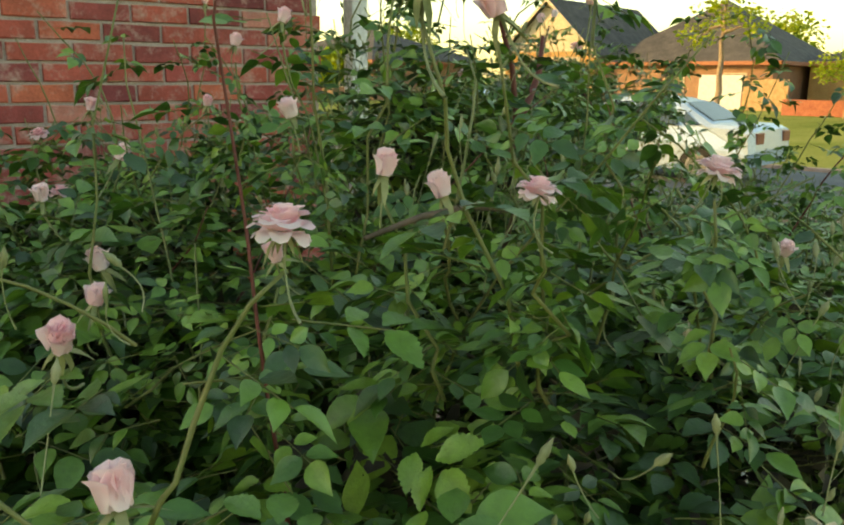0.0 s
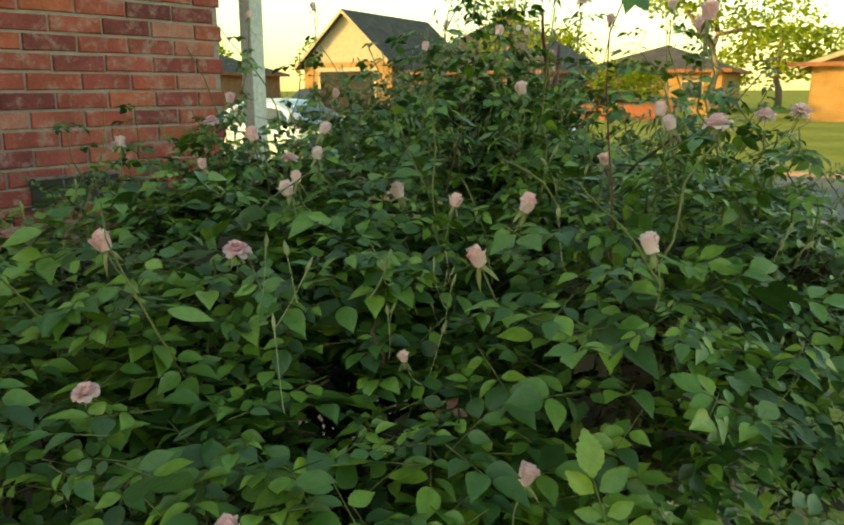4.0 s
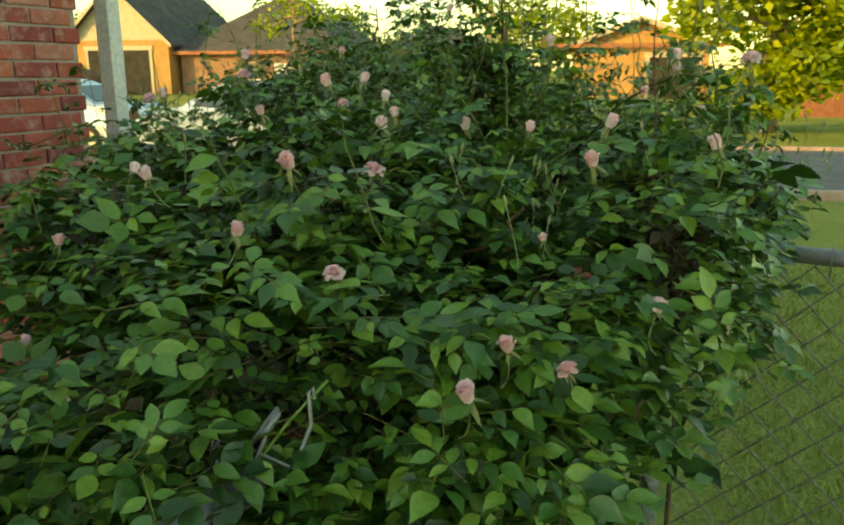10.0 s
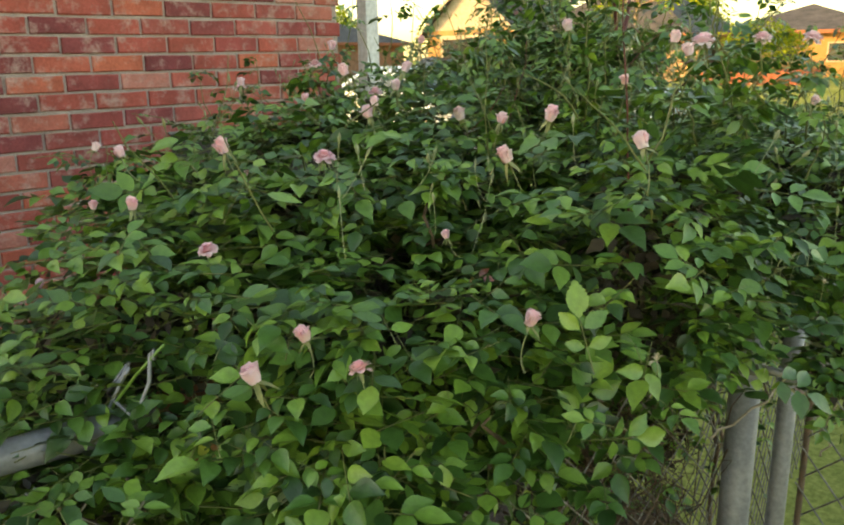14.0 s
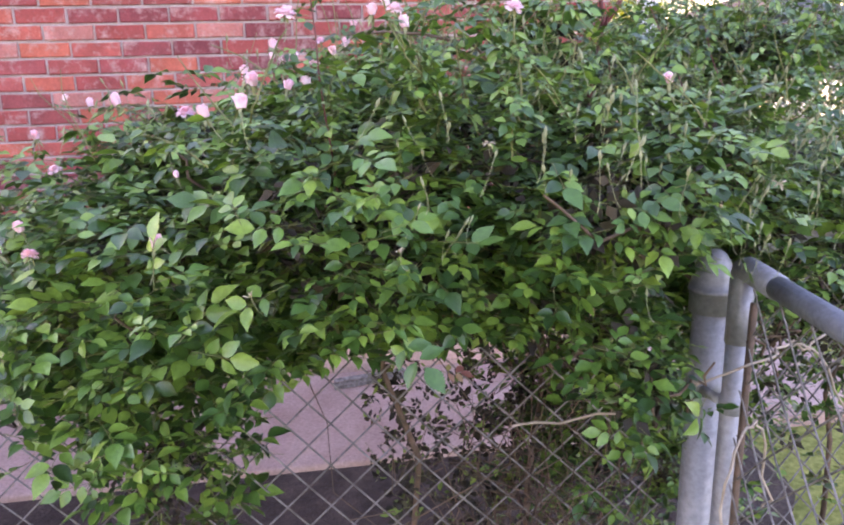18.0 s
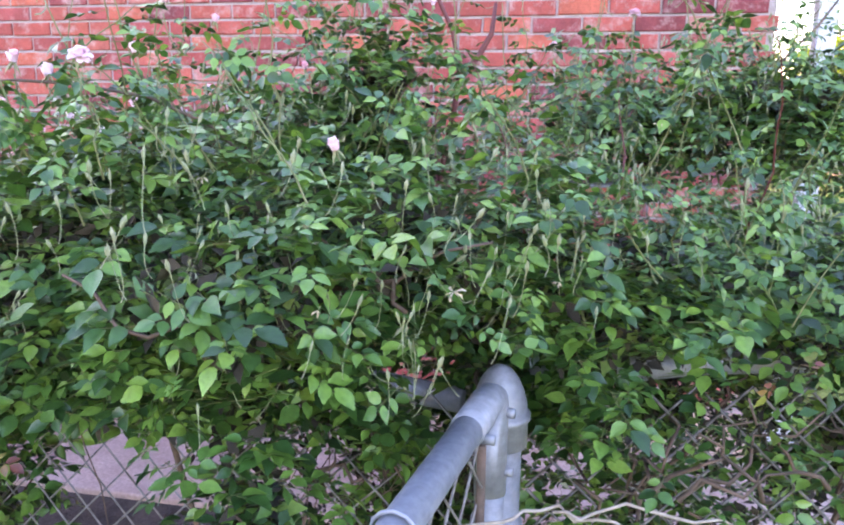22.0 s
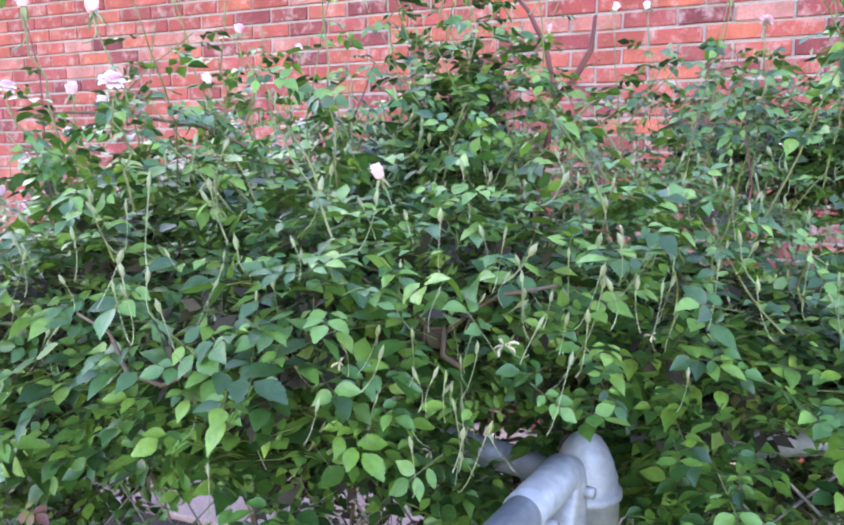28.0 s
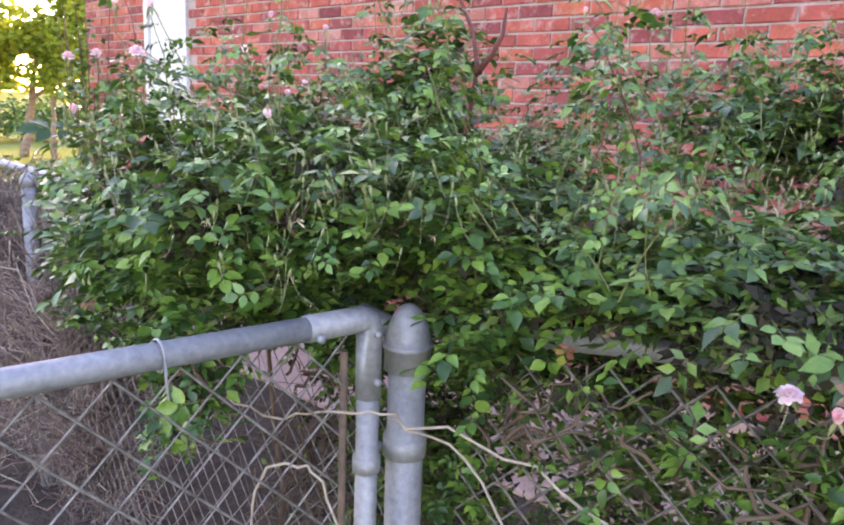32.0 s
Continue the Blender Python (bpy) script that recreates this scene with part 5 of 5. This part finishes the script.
def tree(name, at, height, trunk_r, crowns, n, leaf, mat, label, seed, lean=(0, 0)):
    r = random.Random(seed)
    g = np.random.default_rng(seed)
    t = empty(name, at, label=label, category="tree")
    top = Vector((lean[0], lean[1], height * 0.75))
    tube("trunk", wobble((0, 0, -0.2), top, 8, trunk_r * 0.8, r), [trunk_r * (1 - 0.09 * i) for i in range(9)], M_BARK, t, sides=10)
    for k, c in enumerate(crowns):
        a = top * r.uniform(0.45, 0.9)
        tube("limb", wobble(a, Vector(c[:3]) * 0.97, 6, 0.06 * height / 5, r), [trunk_r * (0.5 - 0.06 * i) for i in range(7)], M_BARK, t, sides=7)
    vol = np.array([c[3] * c[4] for c in crowns])
    pick = g.choice(len(crowns), n, p=vol / vol.sum())
    C = np.array(crowns)[pick]
    d = g.normal(size=(n, 3))
    d /= np.linalg.norm(d, axis=1, keepdims=True)
    p = C[:, :3] + d * C[:, 3:6] * (g.uniform(0.25, 1.0, (n, 1)) ** 0.6)
    keep = np.array([noise.noise(Vector(q) * (1.6 / leaf * 0.12)) > -0.12 for q in p])
    p = p[keep]
    rot = rot_batch(g.normal(size=p.shape) + np.array([0, 0, 0.6]), g.uniform(0, 6.28, len(p)))
    cr = obj("crown", leaf_mesh("crown", p, rot, g.uniform(0.7, 1.3, len(p)) * leaf, mat), t)
    cr["kind"] = "stuff"
    return t


tree("tree", (33.0, 11.4, 0), 7.0, 0.16, [(0.2, 0.3, 5.2, 1.2, 1.5, 1.3), (-0.2, -1.0, 4.0, 1.0, 1.1, 0.8), (0.2, 1.2, 3.6, 0.9, 0.9, 0.7), (0, 0, 6.6, 1.2, 1.2, 1.0)], 1600, 0.22, M_TREE, "slender street tree with sparse yellow-green leaves", 2)
tree("tree", (19.5, -6.5, 0), 6.5, 0.22, [(0, -0.4, 1.5, 1.6, 1.7, 1.0), (0.2, -1.4, 2.8, 1.7, 1.5, 1.2), (0, 1.2, 2.9, 1.6, 1.5, 1.2), (0, 0.0, 4.4, 2.0, 2.4, 1.4), (0, 0.3, 0.6, 1.3, 1.3, 0.6)], 12000, 0.26, M_TREE, "bushy yellow-green tree in low sunlight", 3)
tree("tree", (30.0, 2.0, 0), 6.5, 0.2, [(0, 0, 4.5, 1.8, 2.4, 1.2), (0.2, -2.0, 3.9, 1.4, 1.8, 1.0), (0, 1.6, 5.4, 1.5, 1.8, 1.2)], 3200, 0.2, M_TREE, "tree with drooping yellow-green foliage", 4)
tree("tree", (38.0, 7.5, 0), 3.6, 0.14, [(0, 0, 2.2, 1.4, 1.8, 0.9), (0, -1.2, 1.8, 1.2, 1.2, 0.7)], 3000, 0.16, M_TREE, "small golden shrub-like tree", 5)
tree("tree", (-16.6, 7.0, 0), 3.6, 0.12, [(0, 0, 2.2, 1.3, 1.5, 0.75), (0.7, 0.9, 2.0, 1.0, 1.0, 0.8), (-0.6, -1.2, 2.1, 1.3, 1.4, 0.8), (0, 0.2, 3.3, 1.6, 1.8, 1.0), (0.9, 1.2, 3.2, 1.0, 1.2, 0.9)], 9000, 0.19, M_TREE, "sunlit yellow-green yard tree with a forked trunk", 6, lean=(0.4, 0.3))
tree("tree", (-15.4, 7.0, 0), 2.6, 0.07, [(0.2, 0.3, 1.75, 0.6, 0.7, 0.5), (0.1, 0.5, 2.4, 0.7, 0.8, 0.6)], 1600, 0.16, M_TREE, "thin young yellow-green tree on the lawn", 7)
hip_house("hip_house", 40.0, 48.0, 13, 15, 2.9, 5.6, M_TAN, "brick house with a dark hip roof further along the street")
for k, (x, y, s) in enumerate(((30, 58, 9), (46, 66, 9), (20, 52, 7), (58, 56, 9), (36, 40, 4.5), (62, 40, 9), (66, 22, 9), (64, 2, 8), (60, -16, 8), (58, -34, 9), (-48, 14, 9), (-44, 30, 8), (-46, 2, 8))):
    tree("tree", (x, y, 0), s, 0.3, [(0, 0, s * 0.55, s * 0.4, s * 0.42, s * 0.3), (0, s * 0.3, s * 0.45, s * 0.3, s * 0.3, s * 0.26), (0, -s * 0.3, s * 0.5, s * 0.3, s * 0.3, s * 0.28)], 3000, 0.42, M_TREE, "broad distant tree behind the houses", 20 + k)


# ---- shrubs and ivy at the far corner of the wall ----
def shrub(name, at, r, n, leaf, mat, label, seed):
    g = np.random.default_rng(seed)
    rr = random.Random(seed)
    s = empty(name, at, label=label, category="shrub")
    tubes("stem_tangle", [(wobble((0, 0, -0.05), (rr.uniform(-1, 1) * r[0], rr.uniform(-1, 1) * r[1], rr.uniform(1.0, 2.0) * r[2]), 5, 0.03, rr), 0.004) for _ in range(24)], M_CANE, s)["kind"] = "stuff"
    d = g.normal(size=(n, 3))
    d /= np.linalg.norm(d, axis=1, keepdims=True)
    p = d * np.array(r) * g.uniform(0.3, 1.0, (n, 1)) + np.array([0, 0, r[2]])
    p = p[[noise.noise(Vector(q) * 4.0) > -0.15 for q in p]]
    lf = obj("leaves", leaf_mesh("leaves", p, rot_batch(g.normal(size=p.shape) + np.array([0, 0, 0.5]), g.uniform(0, 6.28, len(p))), g.uniform(0.7, 1.2, len(p)) * leaf, mat), s)
    lf["kind"] = "stuff"
    return s


shrub("wall_creeper", tuple(HOUSE_M @ Vector((-5.98, -0.14, 0.0))), (0.28, 0.14, 1.15), 1100, 0.06, M_LEAVES, "dark leafy creeper climbing the far end of the brick wall", 31)
shrub("shrub", (-7.5, 1.4, 0.0), (0.6, 0.6, 0.45), 900, 0.07, M_LEAVES, "low dark shrub in the side yard", 32)

shrub("weed", (-0.95, -2.18, 0.0), (0.34, 0.10, 0.16), 260, 0.045, M_LEAVES, "low green weeds at the foot of the fence", 34)
shrub("hedge", (-22.0, 10.5, 0.0), (1.2, 7.0, 0.65), 7000, 0.16, M_LEAVES, "clipped dark green hedge along the side yard", 33)


# ---- grass blades near the fence ----
def blades(x0, x1, y0, y1, n, seed):
    g = np.random.default_rng(seed)
    p = np.stack([g.uniform(x0, x1, n), g.uniform(y0, y1, n), np.full(n, -0.015)], 1)
    edge = np.minimum.reduce([p[:, 0] - x0, x1 - p[:, 0], p[:, 1] - y0, y1 - p[:, 1]])
    p = p[edge > g.uniform(0, 0.5, n) ** 2]
    n = len(p)
    t = np.array([(0, -0.06, 0), (0, 0.06, 0), (0.55, 0.045, 0.06), (0.55, -0.045, 0.06), (1.0, 0, 0.22)])
    lean = np.stack([g.normal(0, 1, n), g.normal(0, 1, n), g.uniform(0.8, 3.0, n)], 1)
    lean /= np.linalg.norm(lean, axis=1, keepdims=True)
    y = np.cross(lean, g.normal(size=(n, 3)))
    y /= np.linalg.norm(y, axis=1, keepdims=True)
    R = np.stack([lean, y, np.cross(lean, y)], 2)
    ob = obj("grass", leaf_mesh("grass", p, R, g.uniform(0.03, 0.08, n), M_BLADES, t, [(0, 1, 2, 3), (3, 2, 4)]))
    return tagged(ob, "short green grass with paler blades", "grass", kind="stuff")


blades(-0.6, 5.0, -6.0, -2.6, 30000, 1)
blades(-4.5, 0.5, -3.6, -2.75, 9000, 2)

lay_bricks()
